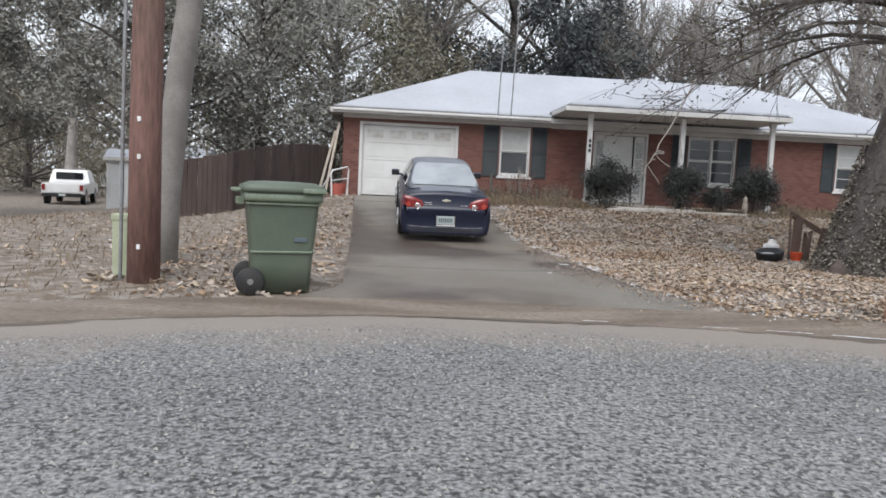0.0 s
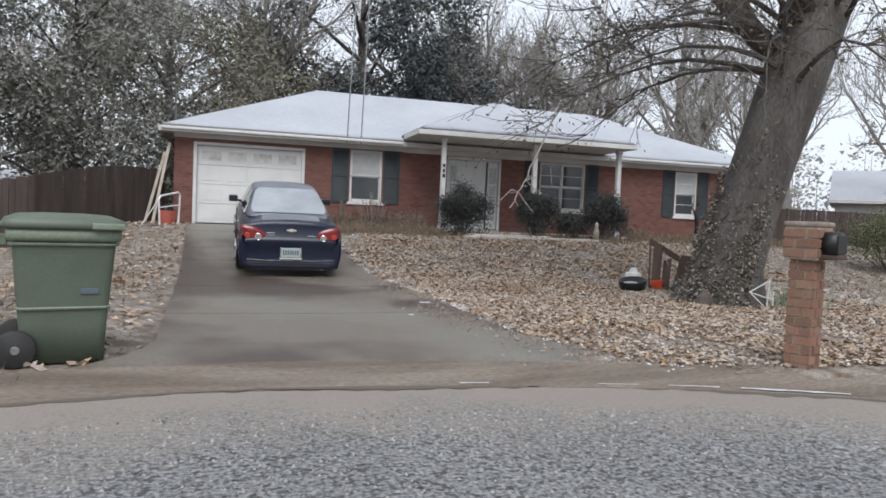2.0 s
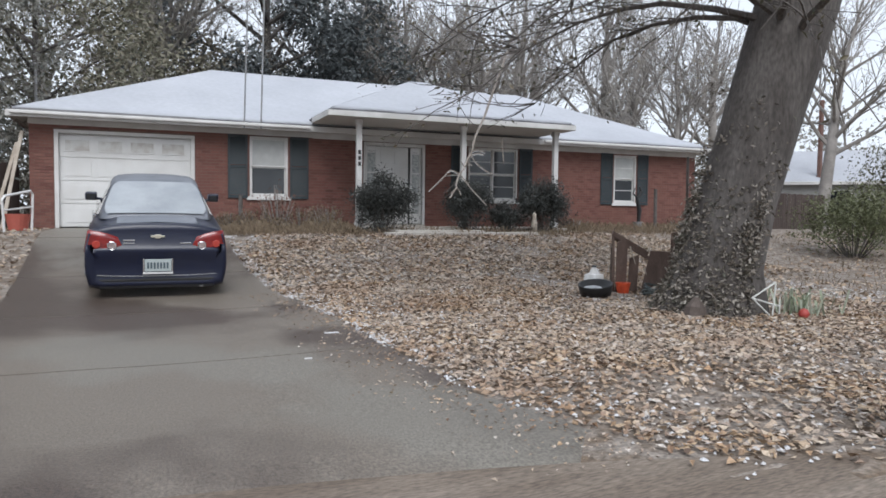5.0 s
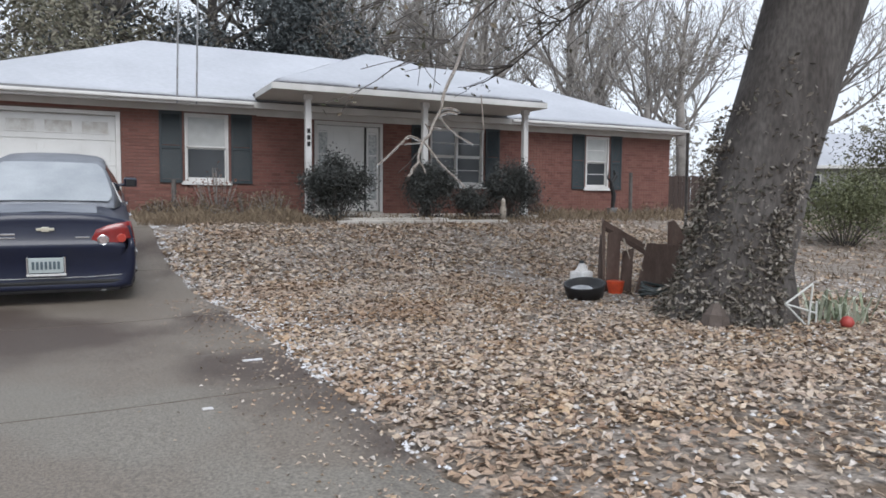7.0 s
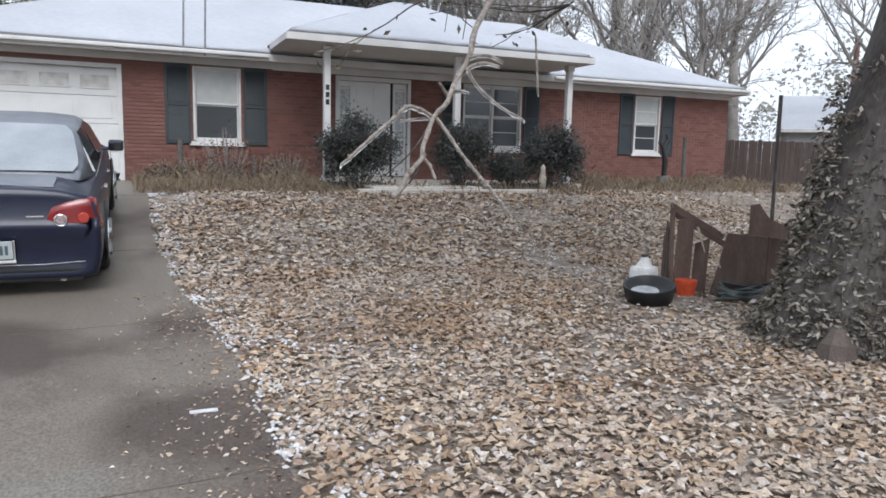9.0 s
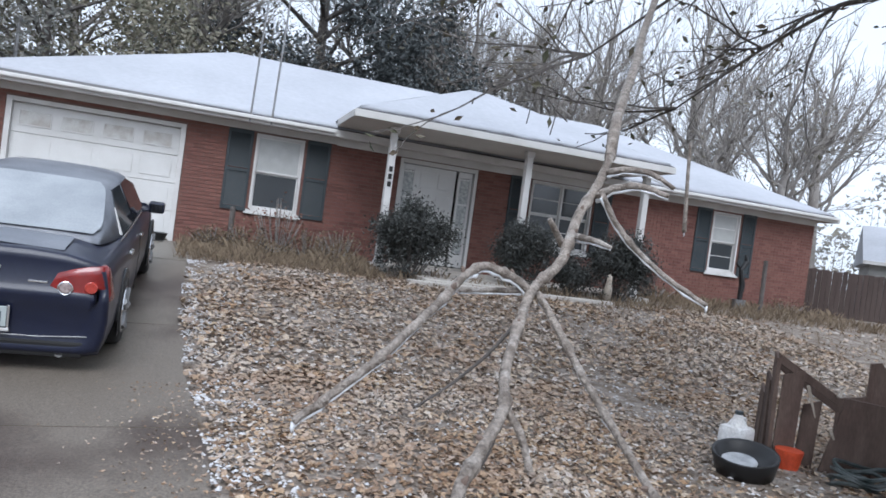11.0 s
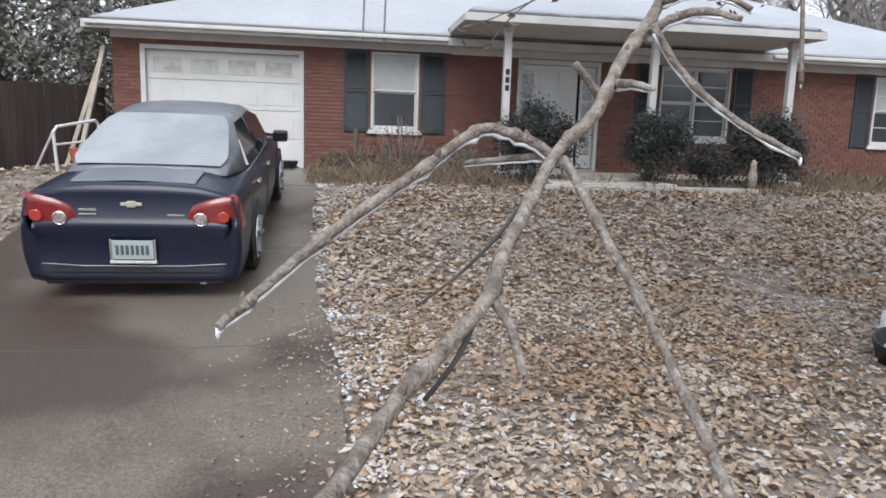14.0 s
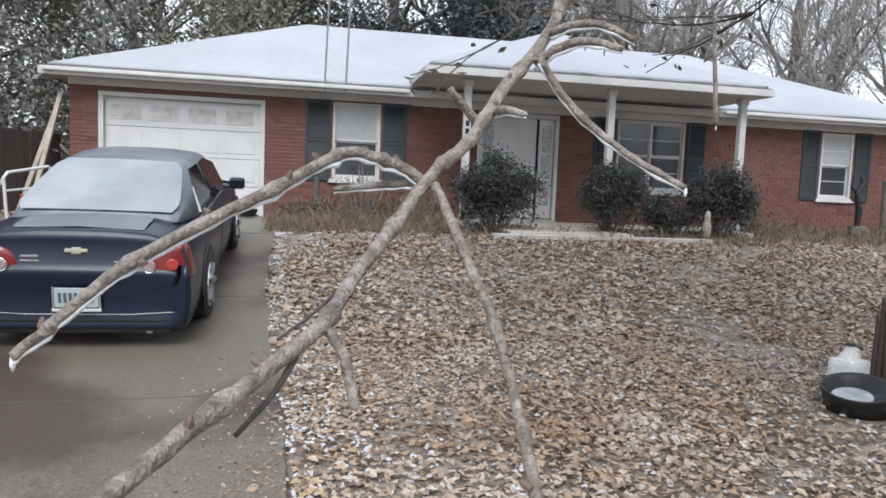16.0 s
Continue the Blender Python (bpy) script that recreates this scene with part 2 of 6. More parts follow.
TRUCKWHITE = mat("truck_white", (0.72, 0.72, 0.72), 0.35, spots=(0.6, 0.59, 0.57), scale=3.0, amount=0.5, coat=0.4)
SHEDWALL = mat("shed_white", (0.62, 0.63, 0.64), 0.7, spots=(0.5, 0.5, 0.5), scale=2.0, amount=0.5)
ROPE = mat("pale_rope", (0.62, 0.63, 0.6), 0.8, spots=(0.45, 0.46, 0.44), scale=30.0)

# ---- mesh helpers ----


class M:
    """A mesh in the making: corners and faces."""

    def __init__(self):
        self.v, self.f = [], []

    def add(self, verts, faces):
        k = len(self.v)
        self.v += [tuple(p) for p in verts]
        self.f += [tuple(i + k for i in face) for face in faces]
        return self

    def box(self, x0, y0, z0, x1, y1, z1):
        p = [(x, y, z) for z in (z0, z1) for y in (y0, y1) for x in (x0, x1)]
        return self.add(p, [(0, 2, 3, 1), (4, 5, 7, 6), (0, 1, 5, 4), (2, 6, 7, 3), (0, 4, 6, 2), (1, 3, 7, 5)])

    def rbox(self, x0, y0, z0, x1, y1, z1, r=0.01):
        bm = bmesh.new()
        bmesh.ops.create_cube(bm, size=1)
        for v in bm.verts:
            v.co = Vector(((x0 + x1) / 2 + v.co.x * (x1 - x0), (y0 + y1) / 2 + v.co.y * (y1 - y0), (z0 + z1) / 2 + v.co.z * (z1 - z0)))
        bmesh.ops.bevel(bm, geom=bm.edges[:], offset=r, segments=2, profile=0.6, affect="EDGES")
        bm.verts.index_update()
        self.add([v.co[:] for v in bm.verts], [[v.index for v in f.verts] for f in bm.faces])
        bm.free()
        return self

    def tube(self, pts, radii, n=7, caps=True):
        pts = [Vector(p) for p in pts]
        if not isinstance(radii, (list, tuple)):
            radii = [radii] * len(pts)
        rings, side = [], None
        for i, p in enumerate(pts):
            way = (pts[min(i + 1, len(pts) - 1)] - pts[max(i - 1, 0)]).normalized()
            if side is None:
                side = way.orthogonal().normalized()
            side = (side - way * side.dot(way)).normalized()
            up = way.cross(side)
            rings.append([p + radii[i] * (math.cos(2 * math.pi * k / n) * side + math.sin(2 * math.pi * k / n) * up) for k in range(n)])
        verts = [q for r in rings for q in r]
        faces = [(i * n + k, i * n + (k + 1) % n, (i + 1) * n + (k + 1) % n, (i + 1) * n + k) for i in range(len(pts) - 1) for k in range(n)]
        if caps:
            faces += [tuple(reversed(range(n))), tuple(range((len(pts) - 1) * n, len(pts) * n))]
        return self.add(verts, faces)

    def disc(self, c, axis, r, t, n=20, bevel=0.0):
        """A short round block along axis, centred at c."""
        c, a = Vector(c), Vector(axis).normalized()
        b = bevel
        return self.tube([c - a * t / 2, c - a * (t / 2 - b) if b else c - a * t * 0.49, c + a * (t / 2 - b) if b else c + a * t * 0.49, c + a * t / 2], [r - b, r, r, r - b], n)

    def loft(self, rings, closed=True, caps=True):
        n = len(rings[0])
        verts = [q for r in rings for q in r]
        m = n if closed else n - 1
        faces = [(i * n + k, i * n + (k + 1) % n, (i + 1) * n + (k + 1) % n, (i + 1) * n + k) for i in range(len(rings) - 1) for k in range(m)]
        if caps:
            faces += [tuple(reversed(range(n))), tuple(range((len(rings) - 1) * n, len(rings) * n))]
        return self.add(verts, faces)


def shape(name, m, material, parent=None, label="", smooth=False):
    """Links a mesh as one object, under a thing if parent is given."""
    me = bpy.data.meshes.new(name)
    me.from_pydata(m.v, [], m.f)
    bm = bmesh.new()
    bm.from_mesh(me)
    bmesh.ops.recalc_face_normals(bm, faces=bm.faces)
    bm.to_mesh(me)
    bm.free()
    me.materials.append(material)
    if smooth:
        me.shade_smooth()
    ob = new(name, me)
    if parent:
        ob.parent = parent
    if label:
        tagged(ob, label)
    return ob


def raw(name, verts, faces, material, parent=None, label=""):
    """The same for large arrays, with no clean-up."""
    me = bpy.data.meshes.new(name)
    me.from_pydata(verts, [], faces)
    me.materials.append(material)
    ob = new(name, me)
    if parent:
        ob.parent = parent
    if label:
        tagged(ob, label)
    return ob


def thing(name, at, label, category, group="", rz=0.0, rx=0.0, ry=0.0):
    ob = new(name)
    ob.empty_display_size = 0.2
    ob.matrix_world = pose(*at, rx, ry, rz)
    return tagged(ob, label, category, group)


def smooth01(a):
    a = min(max(a, 0.0), 1.0)
    return a * a * (3 - 2 * a)


ROAD_C, ROAD_R = (1.45, -23.35), 7.15


def yard(x, y):
    """Height of the lawn: it climbs to the house."""
    low = -0.77 + 0.10 * smooth01((x - 2) / 4)
    back = 1 - 0.75 * smooth01((y - 7) / 12)
    low -= 0.7 * smooth01((-x - 6) / 8)
    return low + (-0.03 - low) * (1 - smooth01((-1.8 - y) / 7)) * smooth01((x + 5) / 4) * back


def ground_z(x, y):
    z = yard(x, y)
    d = math.hypot(x - ROAD_C[0], y - ROAD_C[1]) - ROAD_R
    if y < ROAD_C[1]:
        d = min(d, abs(x - ROAD_C[0]) - 4.5)
    return z + (-1.1 - z) * (1 - smooth01(d / 0.5))


rng = random.Random(7)

# ---- ground, road, drive ----


def build_ground():
    def steps(lo, hi, fine_lo, fine_hi, fine):
        xs = [lo, lo * 0.5 + fine_lo * 0.5, lo * 0.2 + fine_lo * 0.8, lo * 0.07 + fine_lo * 0.93]
        k = int((fine_hi - fine_lo) / fine)
        xs += [fine_lo + i * fine for i in range(k + 1)]
        return xs + [hi * 0.07 + fine_hi * 0.93, hi * 0.2 + fine_hi * 0.8, hi * 0.5 + fine_hi * 0.5, hi]

    xs, ys = steps(-900, 900, -14, 26, 0.25), steps(-900, 900, -33, 10, 0.25)
    nz = lambda x, y: 0.02 * noise.noise((x * 0.8, y * 0.8, 0.0)) + 0.012 * noise.noise((x * 3, y * 3, 4.0))
    verts = []
    for y in ys:
        for x in xs:
            on_drive = 0.0 < x < 3.95 and -16.6 < y < 0.4
            verts.append((x, y, ground_z(x, y) - (0.03 if on_drive else 0.0) + (0 if on_drive else nz(x, y))))
    n = len(xs)
    faces = [(j * n + i, j * n + i + 1, (j + 1) * n + i + 1, (j + 1) * n + i) for j in range(len(ys) - 1) for i in range(n - 1)]
    ob = raw("ground", verts, faces, GROUND)
    ob.data.shade_smooth()
    tagged(ob, "dead brown winter lawn with frost, leaves and bare soil", "ground", kind="structure")


def road_z(x, y):
    return -0.79 + 0.08 * smooth01((x - 2.5) / 3.5)


def ring(name, r0, r1, z0, z1, material, label, category, a0=-0.15, a1=math.pi + 0.15, steps=120, bands=4, jitter=0.0):
    """A curved band along the turning circle's edge."""
    verts, faces = [], []
    for i in range(steps + 1):
        a = a0 + (a1 - a0) * i / steps
        for k in range(bands + 1):
            r = r0 + (r1 - r0) * k / bands
            if k == 0 and jitter:
                r += jitter * (noise.noise((math.cos(a) * 6, math.sin(a) * 6, 1.0)) + 0.6 * noise.noise((math.cos(a) * 45, math.sin(a) * 45, 2.0)))
            x, y = ROAD_C[0] + r * math.cos(a), ROAD_C[1] + r * math.sin(a)
            verts.append((x, y, road_z(x, y) + z0 + (z1 - z0) * k / bands))
    n = bands + 1
    faces = [(i * n + k, i * n + k + 1, (i + 1) * n + k + 1, (i + 1) * n + k) for i in range(steps) for k in range(bands)]
    return tagged(raw(name, verts, faces, material), label, category, kind="structure")


def build_road():
    verts, faces, steps = [(ROAD_C[0], ROAD_C[1], road_z(*ROAD_C) + 0.01)], [], 120
    for r in (1.0, 2.5, 4.0, 5.5, 7.2):
        for i in range(steps):
            a = 2 * math.pi * i / steps
            x, y = ROAD_C[0] + r * math.cos(a), ROAD_C[1] + r * math.sin(a)
            verts.append((x, y, road_z(x, y) + 0.012 * noise.noise((x * 0.7, y * 0.7, 2.0))))
    faces = [(0, 1 + i, 1 + (i + 1) % steps) for i in range(steps)]
    for j in range(4):
        faces += [(1 + j * steps + i, 1 + (j + 1) * steps + i, 1 + (j + 1) * steps + (i + 1) % steps, 1 + j * steps + (i + 1) % steps) for i in range(steps)]
    # The street that leads away behind.
    k = len(verts)
    verts += [(-3.0, -24, -0.80), (5.9, -24, -0.70), (5.9, -120, -0.80), (-3.0, -120, -0.80)]
    faces.append((k, k + 3, k + 2, k + 1))
    road = tagged(raw("road", verts, faces, ASPHALT), "worn grey chip-seal asphalt turning circle", "road", kind="structure")
    road.data.shade_smooth()
    ring("kerb", 7.15, 7.85, -0.002, 0.045, KERB, "low rolled brown concrete kerb and gutter", "kerb")
    ring("gutter_seam", 7.13, 7.165, 0.004, 0.008, mat("seam_dirt", (0.11, 0.09, 0.072), 0.95), "dark dirt seam between asphalt and gutter", "seam", jitter=0.1, steps=500, bands=1)
    for a0, a1 in ((1.03, 1.13), (1.15, 1.2), (1.23, 1.27), (1.38, 1.41)):
        ring("gutter_ice", 7.24, 7.256, 0.012, 0.014, FROST, "thin white line of ice in the gutter", "ice", a0=a0, a1=a1, steps=60, bands=1, jitter=0.03)
    # Chips of stone lying loose on the asphalt.
    v, f = [], []
    for _ in range(34000):
        a, r = rng.uniform(-0.3, math.pi + 0.3), 6.6 * math.sqrt(rng.random())
        x, y = ROAD_C[0] + r * math.cos(a), ROAD_C[1] + r * math.sin(a)
        s, z, h = rng.uniform(0.006, 0.015), road_z(x, y), rng.uniform(0, 6)
        q = len(v)
        for j in range(3):
            v.append((x + s * math.cos(h + j * 2.1), y + s * math.sin(h + j * 2.1), z))
        v.append((x, y, z + s * 0.9))
        f += [(q, q + 1, q + 3), (q + 1, q + 2, q + 3), (q + 2, q, q + 3)]
    tagged(raw("road_chips", v, f, mat("stone_chip", (0.3, 0.3, 0.3), 0.9, island=[(0.08, 0.08, 0.08), (0.30, 0.295, 0.29), (0.17, 0.165, 0.16), (0.36, 0.345, 0.32)])), "loose stone chips on the asphalt", "gravel", kind="stuff")


def drive_edges(y):
    """Left and right edge of the drive at y: it flares towards the road."""
    flare = smooth01((-14.2 - y) / 2.3)
    left = 0.02 + 0.033 * min(max(-y - 3, 0), 11) - 1.0 * flare * smooth01((-14.8 - y) / 1.2)
    right = 3.40 + 0.38 * smooth01((-5 - y) / 7) + 0.48 * flare
    return left, right


def build_drive():
    ys = [0.02 - i * 0.25 for i in range(66)]
    verts, faces, n = [], [], 9
    for y in ys:
        a, b = drive_edges(y)
        a += 0.03 * noise.noise((y * 1.7, 0, 0))
        b += 0.04 * noise.noise((y * 1.3, 5, 0))
        for k in range(n):
            x = a + (b - a) * k / (n - 1)
            z = max(yard(x, y), -0.74 if y < -14.5 else -9)
            if y < -15.2:
                z = z + (road_z(x, y) - 0.03 - z) * smooth01((-15.2 - y) / 1.0)
            verts.append((x, y, z + 0.012))
    faces = [(j * n + i, j * n + i + 1, (j + 1) * n + i + 1, (j + 1) * n + i) for j in range(len(ys) - 1) for i in range(n - 1)]
    ob = tagged(raw("driveway", verts, faces, CONCRETE), "damp stained grey-brown concrete drive with expansion joints", "driveway", kind="structure")
    ob.data.shade_smooth()
    # Joints and cracks as thin dark seams.
    for k, y in enumerate((-3.4, -6.6, -9.75, -12.75)):
        a, b = drive_edges(y)
        m = M()
        pts = [(a + (b - a) * i / 14, y + 0.02 * noise.noise((i * 0.9, k, 0)), yard(a + (b - a) * i / 14, y) + 0.012) for i in range(15)]
        m.tube(pts, 0.004, 5)
        tagged(shape("drive_joint", m, mat("joint", (0.085, 0.07, 0.055), 0.9)), "dark joint across the concrete drive", "joint", kind="structure")


build_ground()
build_road()
build_drive()

# ---- the house ----
house = thing("house", (0, 0, 0), "single-storey red brick ranch house with a snow-dusted roof", "house")
X0, X1, DEPTH, ZB = -0.5, 18.62, 8.4, 2.34
OPEN = [(0.0, 3.04, -0.1, 2.24), (4.357, 5.306, 0.79, 2.30), (7.33, 9.09, 0.05, 2.30), (10.42, 12.0, 0.80, 2.30), (15.42, 16.25, 0.80, 2.28)]


def pierced_wall(x0, x1, z0, z1, y0, y1, openings):
    """One solid wall with openings cut through it."""
    xs = sorted({x0, x1, *[o[0] for o in openings], *[o[1] for o in openings]})
    zs = sorted({z0, z1, *[o[2] for o in openings], *[o[3] for o in openings]})
    solid = {(i, k) for i in range(len(xs) - 1) for k in range(len(zs) - 1)
             if not any(o[0] < (xs[i] + xs[i + 1]) / 2 < o[1] and o[2] < (zs[k] + zs[k + 1]) / 2 < o[3] for o in openings)}
    index, verts, faces = {}, [], []

    def corner(i, k, y):
        if (i, k, y) not in index:
            index[(i, k, y)] = len(verts)
            verts.append((xs[i], y, zs[k]))
        return index[(i, k, y)]

    for i, k in solid:
        for y in (y0, y1):
            faces.append((corner(i, k, y), corner(i + 1, k, y), corner(i + 1, k + 1, y), corner(i, k + 1, y)))
        for di, dk, a, b in ((-1, 0, (i, k), (i, k + 1)), (1, 0, (i + 1, k), (i + 1, k + 1)), (0, -1, (i, k), (i + 1, k)), (0, 1, (i, k + 1), (i + 1, k + 1))):
            if (i + di, k + dk) not in solid:
                faces.append((corner(*a, y0), corner(*b, y0), corner(*b, y1), corner(*a, y1)))
    return M().add(verts, faces)


def build_walls():
    m = pierced_wall(X0, X1, -0.4, 2.5, 0.0, 0.2, OPEN)
    front = shape("front_wall", m, MORTAR, house, "red brick front wall with recessed mortar")
    m = M()
    m.box(X0, 0.2, -0.4, X0 + 0.2, DEPTH, 2.5)
    m.box(X1 - 0.2, 0.2, -0.4, X1, DEPTH, 2.5)
    m.box(X0 + 0.2, DEPTH - 0.2, -0.4, X1 - 0.2, DEPTH, 2.5)
    shape("side_wall", m, BRICK, house)
    m = M()
    m.box(X0 + 0.2, 0.4, -0.3, X1 - 0.2, DEPTH - 0.2, -0.05)
    shape("floor_slab", m, SLAB, house)
    # Inner wall in a dark colour that stands for the unlit room.
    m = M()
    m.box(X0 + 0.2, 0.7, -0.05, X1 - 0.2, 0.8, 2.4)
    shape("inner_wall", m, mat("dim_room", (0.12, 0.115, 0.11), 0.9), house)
    # Frieze boards under the eaves.
    for a, b, zl, zh in ((X0 - 0.02, 5.95, ZB, 2.47), (12.4, X1 + 0.02, ZB - 0.02, 2.47), (5.95, 12.4, ZB - 0.02, 2.64)):
        shape("frieze", M().rbox(a, -0.035, zl, b, -0.002, zh, 0.006), TRIM, house, "white painted frieze board")
    return front


def build_bricks(front):
    """Bricks in running bond: those between garage and porch one by one, the rest joined."""
    me = M().box(0, -0.012, 0, 0.195, 0.02, 0.062)
    mesh = bpy.data.meshes.new("brick")
    mesh.from_pydata(me.v, [], me.f)
    mesh.materials.append(BRICK_ONE)
    rest, row, singles = M(), 0, 0
    z = -0.25
    while z < ZB - 0.05:
        x = X0 - (0.1 if row % 2 else 0.0)
        while x < X1:
            a, b = max(x, X0), min(x + 0.195, X1)
            for o in OPEN:
                if o[2] - 0.03 < z + 0.03 < o[3] + 0.02:
                    if o[0] - 0.02 <= a < o[1] + 0.02:
                        a = o[1] + 0.02
                    if o[0] - 0.02 < b <= o[1] + 0.02:
                        b = o[0] - 0.02
            if b - a > 0.03:
                if 3.05 < a and b < 3.8 and b - a > 0.19 or 5.84 < a and b < 6.85 and b - a > 0.19:
                    ob = new("brick", mesh)
                    ob.parent = front
                    ob.location = (a, rng.uniform(-0.003, 0.003), z)
                    singles += 1
                else:
                    d = rng.uniform(-0.003, 0.003)
                    rest.box(a, -0.012 + d, z, b, 0.02, z + 0.062)
            x += 0.206
        z += 0.0745
        row += 1
    ob = raw("brickwork", rest.v, rest.f, BRICK, front, "red brick courses")
    tagged(ob, kind="stuff")


def hip(x0, x1, y0, y1, z, s, t=0.0):
    """A hip roof's skin over a rectangle, slope s, lifted by t."""
    h = (y1 - y0) / 2
    p = [(x0, y0, z + t), (x1, y0, z + t), (x1, y1, z + t), (x0, y1, z + t), (x0 + h, y0 + h, z + h * s + t), (x1 - h, y0 + h, z + h * s + t)]
    return p


def build_roof():
    ex0, ex1, ey0, ey1, ez, s = X0 - 0.36, X1 + 0.30, -0.45, DEPTH + 0.45, 2.585, 0.435
    p = hip(ex0, ex1, ey0, ey1, ez, s)
    q = [(x, y, z - 0.05) for x, y, z in p[:4]]
    m = M().add(p + q, [(0, 1, 5, 4), (1, 2, 5), (2, 3, 4, 5), (3, 0, 4), (0, 6, 7, 1), (1, 7, 8, 2), (2, 8, 9, 3), (3, 9, 6, 0), (6, 9, 8, 7)])
    roof = shape("roof", m, SHINGLE, house, "hip roof of dark shingles")
    # The snow lies on the slopes as one thin blanket with a ragged lower edge.
    def blanket(name, a, b, c, d, n_u, n_v, label, rag=0.05, t=0.03):
        """a, b: lower corners; c, d: upper corners."""
        a, b, c, d = map(Vector, (a, b, c, d))
        nrm = (b - a).cross(d - a).normalized()
        if nrm.z < 0:
            nrm = -nrm
        vs, fs = [], []
        for j in range(n_v + 1):
            for i in range(n_u + 1):
                u, v = i / n_u, j / n_v
                lo, hi = a.lerp(b, u), d.lerp(c, u)
                if j == 0:
                    v = 0.012 + rag * (0.5 + noise.noise((u * 17, 3.0, a.x))) / 2
                vs.append(lo.lerp(hi, v) + nrm * (t + 0.008 * noise.noise((u * 30, v * 9, a.y))))
        k = n_u + 1
        fs = [(j * k + i, j * k + i + 1, (j + 1) * k + i + 1, (j + 1) * k + i) for j in range(n_v) for i in range(n_u)]
        e = len(vs)
        for i in range(n_u + 1):
            vs.append(vs[i] - nrm * t)
        fs += [(i, e + i, e + i + 1, i + 1) for i in range(n_u)]
        ob = raw(name, vs, fs, SNOW, roof, label)
        ob.data.shade_smooth()
        return ob

    blanket("snow_blanket", p[0], p[1], p[5], p[4], 90, 14, "thin old snow on the front slope", 0.03)
    blanket("snow_blanket", p[3], p[0], p[4], p[4], 30, 8, "", 0.03)
    blanket("snow_blanket", p[1], p[2], p[5], p[5], 30, 8, "", 0.03)
    # A drip strip stands proud over the garage.
    m = M().rbox(ex0 + 0.25, ey0 - 0.05, ez - 0.02, 3.05, ey0 + 0.12, ez + 0.045, 0.008)
    shape("drip_edge", m, mat("wet_drip", (0.16, 0.16, 0.165), 0.6), roof, "dark wet edge strip")
    # Fascia and soffit.
    m = M()
    m.rbox(ex0, ey0 - 0.03, 2.44, ex1, ey0 - 0.002, 2.585, 0.008)
    m.rbox(ex0 - 0.03, ey0 - 0.03, 2.44, ex0 - 0.002, ey1, 2.585, 0.008)
    m.rbox(ex1 + 0.002, ey0 - 0.03, 2.44, ex1 + 0.03, ey1, 2.585, 0.008)
    shape("fascia", m, TRIM, house, "white painted fascia board")
    for ga, gb in ((ex0 + 0.05, 5.8), (12.6, ex1 - 0.05)):
        shape("gutter", M().rbox(ga, ey0 - 0.11, 2.50, gb, ey0 - 0.034, 2.575, 0.02), TRIM, house, "white eaves gutter")
    m = M()
    m.box(ex0, ey0, 2.47, ex1, -0.04, 2.50)
    m.box(ex0, 0.0, 2.47, X0 - 0.01, ey1, 2.50)
    m.box(X1 + 0.01, 0.0, 2.47, ex1, ey1, 2.50)
    shape("soffit", m, SOFFIT, house)
    # Porch roof.
    px0, px1, py, pz = 5.85, 12.52, -2.22, 2.80
    yv = (pz - ez) / s + ey0
    ry = py + (8.95 - px0)
    rz = pz + (8.95 - px0) * s
    yr = (rz - ez) / s + ey0
    c = [(px0, py, pz), (px1, py, pz), (px1, yv, pz), (9.42, ry, rz), (8.95, ry, rz), (px0, yv, pz), (9.42, yr, rz), (8.95, yr, rz)]
    low = [(x, y, z - 0.05) for x, y, z in (c[0], c[1], c[2], c[5])]
    m = M().add(c + low, [(0, 1, 3, 4), (1, 2, 6, 3), (3, 6, 7, 4), (0, 4, 7, 5), (0, 8, 9, 1), (1, 9, 10, 2), (0, 5, 11, 8), (8, 11, 10, 9)])
    shape("porch_roof", m, SHINGLE, house, "projecting hip roof of the porch")
    blanket("snow_blanket", c[0], c[1], c[3], c[4], 60, 10, "", 0.06)
    blanket("snow_blanket", c[5], c[0], c[4], c[7], 30, 10, "", 0.06)
    blanket("snow_blanket", c[1], c[2], c[6], c[3], 30, 10, "", 0.06)
    m = M()
    m.rbox(px0 - 0.02, py - 0.03, 2.66, px1 + 0.02, py - 0.002, 2.79, 0.008)
    m.rbox(px0 - 0.03, py, 2.66, px0 - 0.002, -0.5, 2.79, 0.008)
    m.rbox(px1 + 0.002, py, 2.66, px1 + 0.03, -0.5, 2.79, 0.008)
    shape("porch_fascia", m, TRIM, house, "white painted porch fascia")
    m = M()
    m.box(px0, py, 2.66, px1, -0.04, 2.69)
    shape("porch_ceiling", m, SOFFIT, house, "off-white porch ceiling boards")


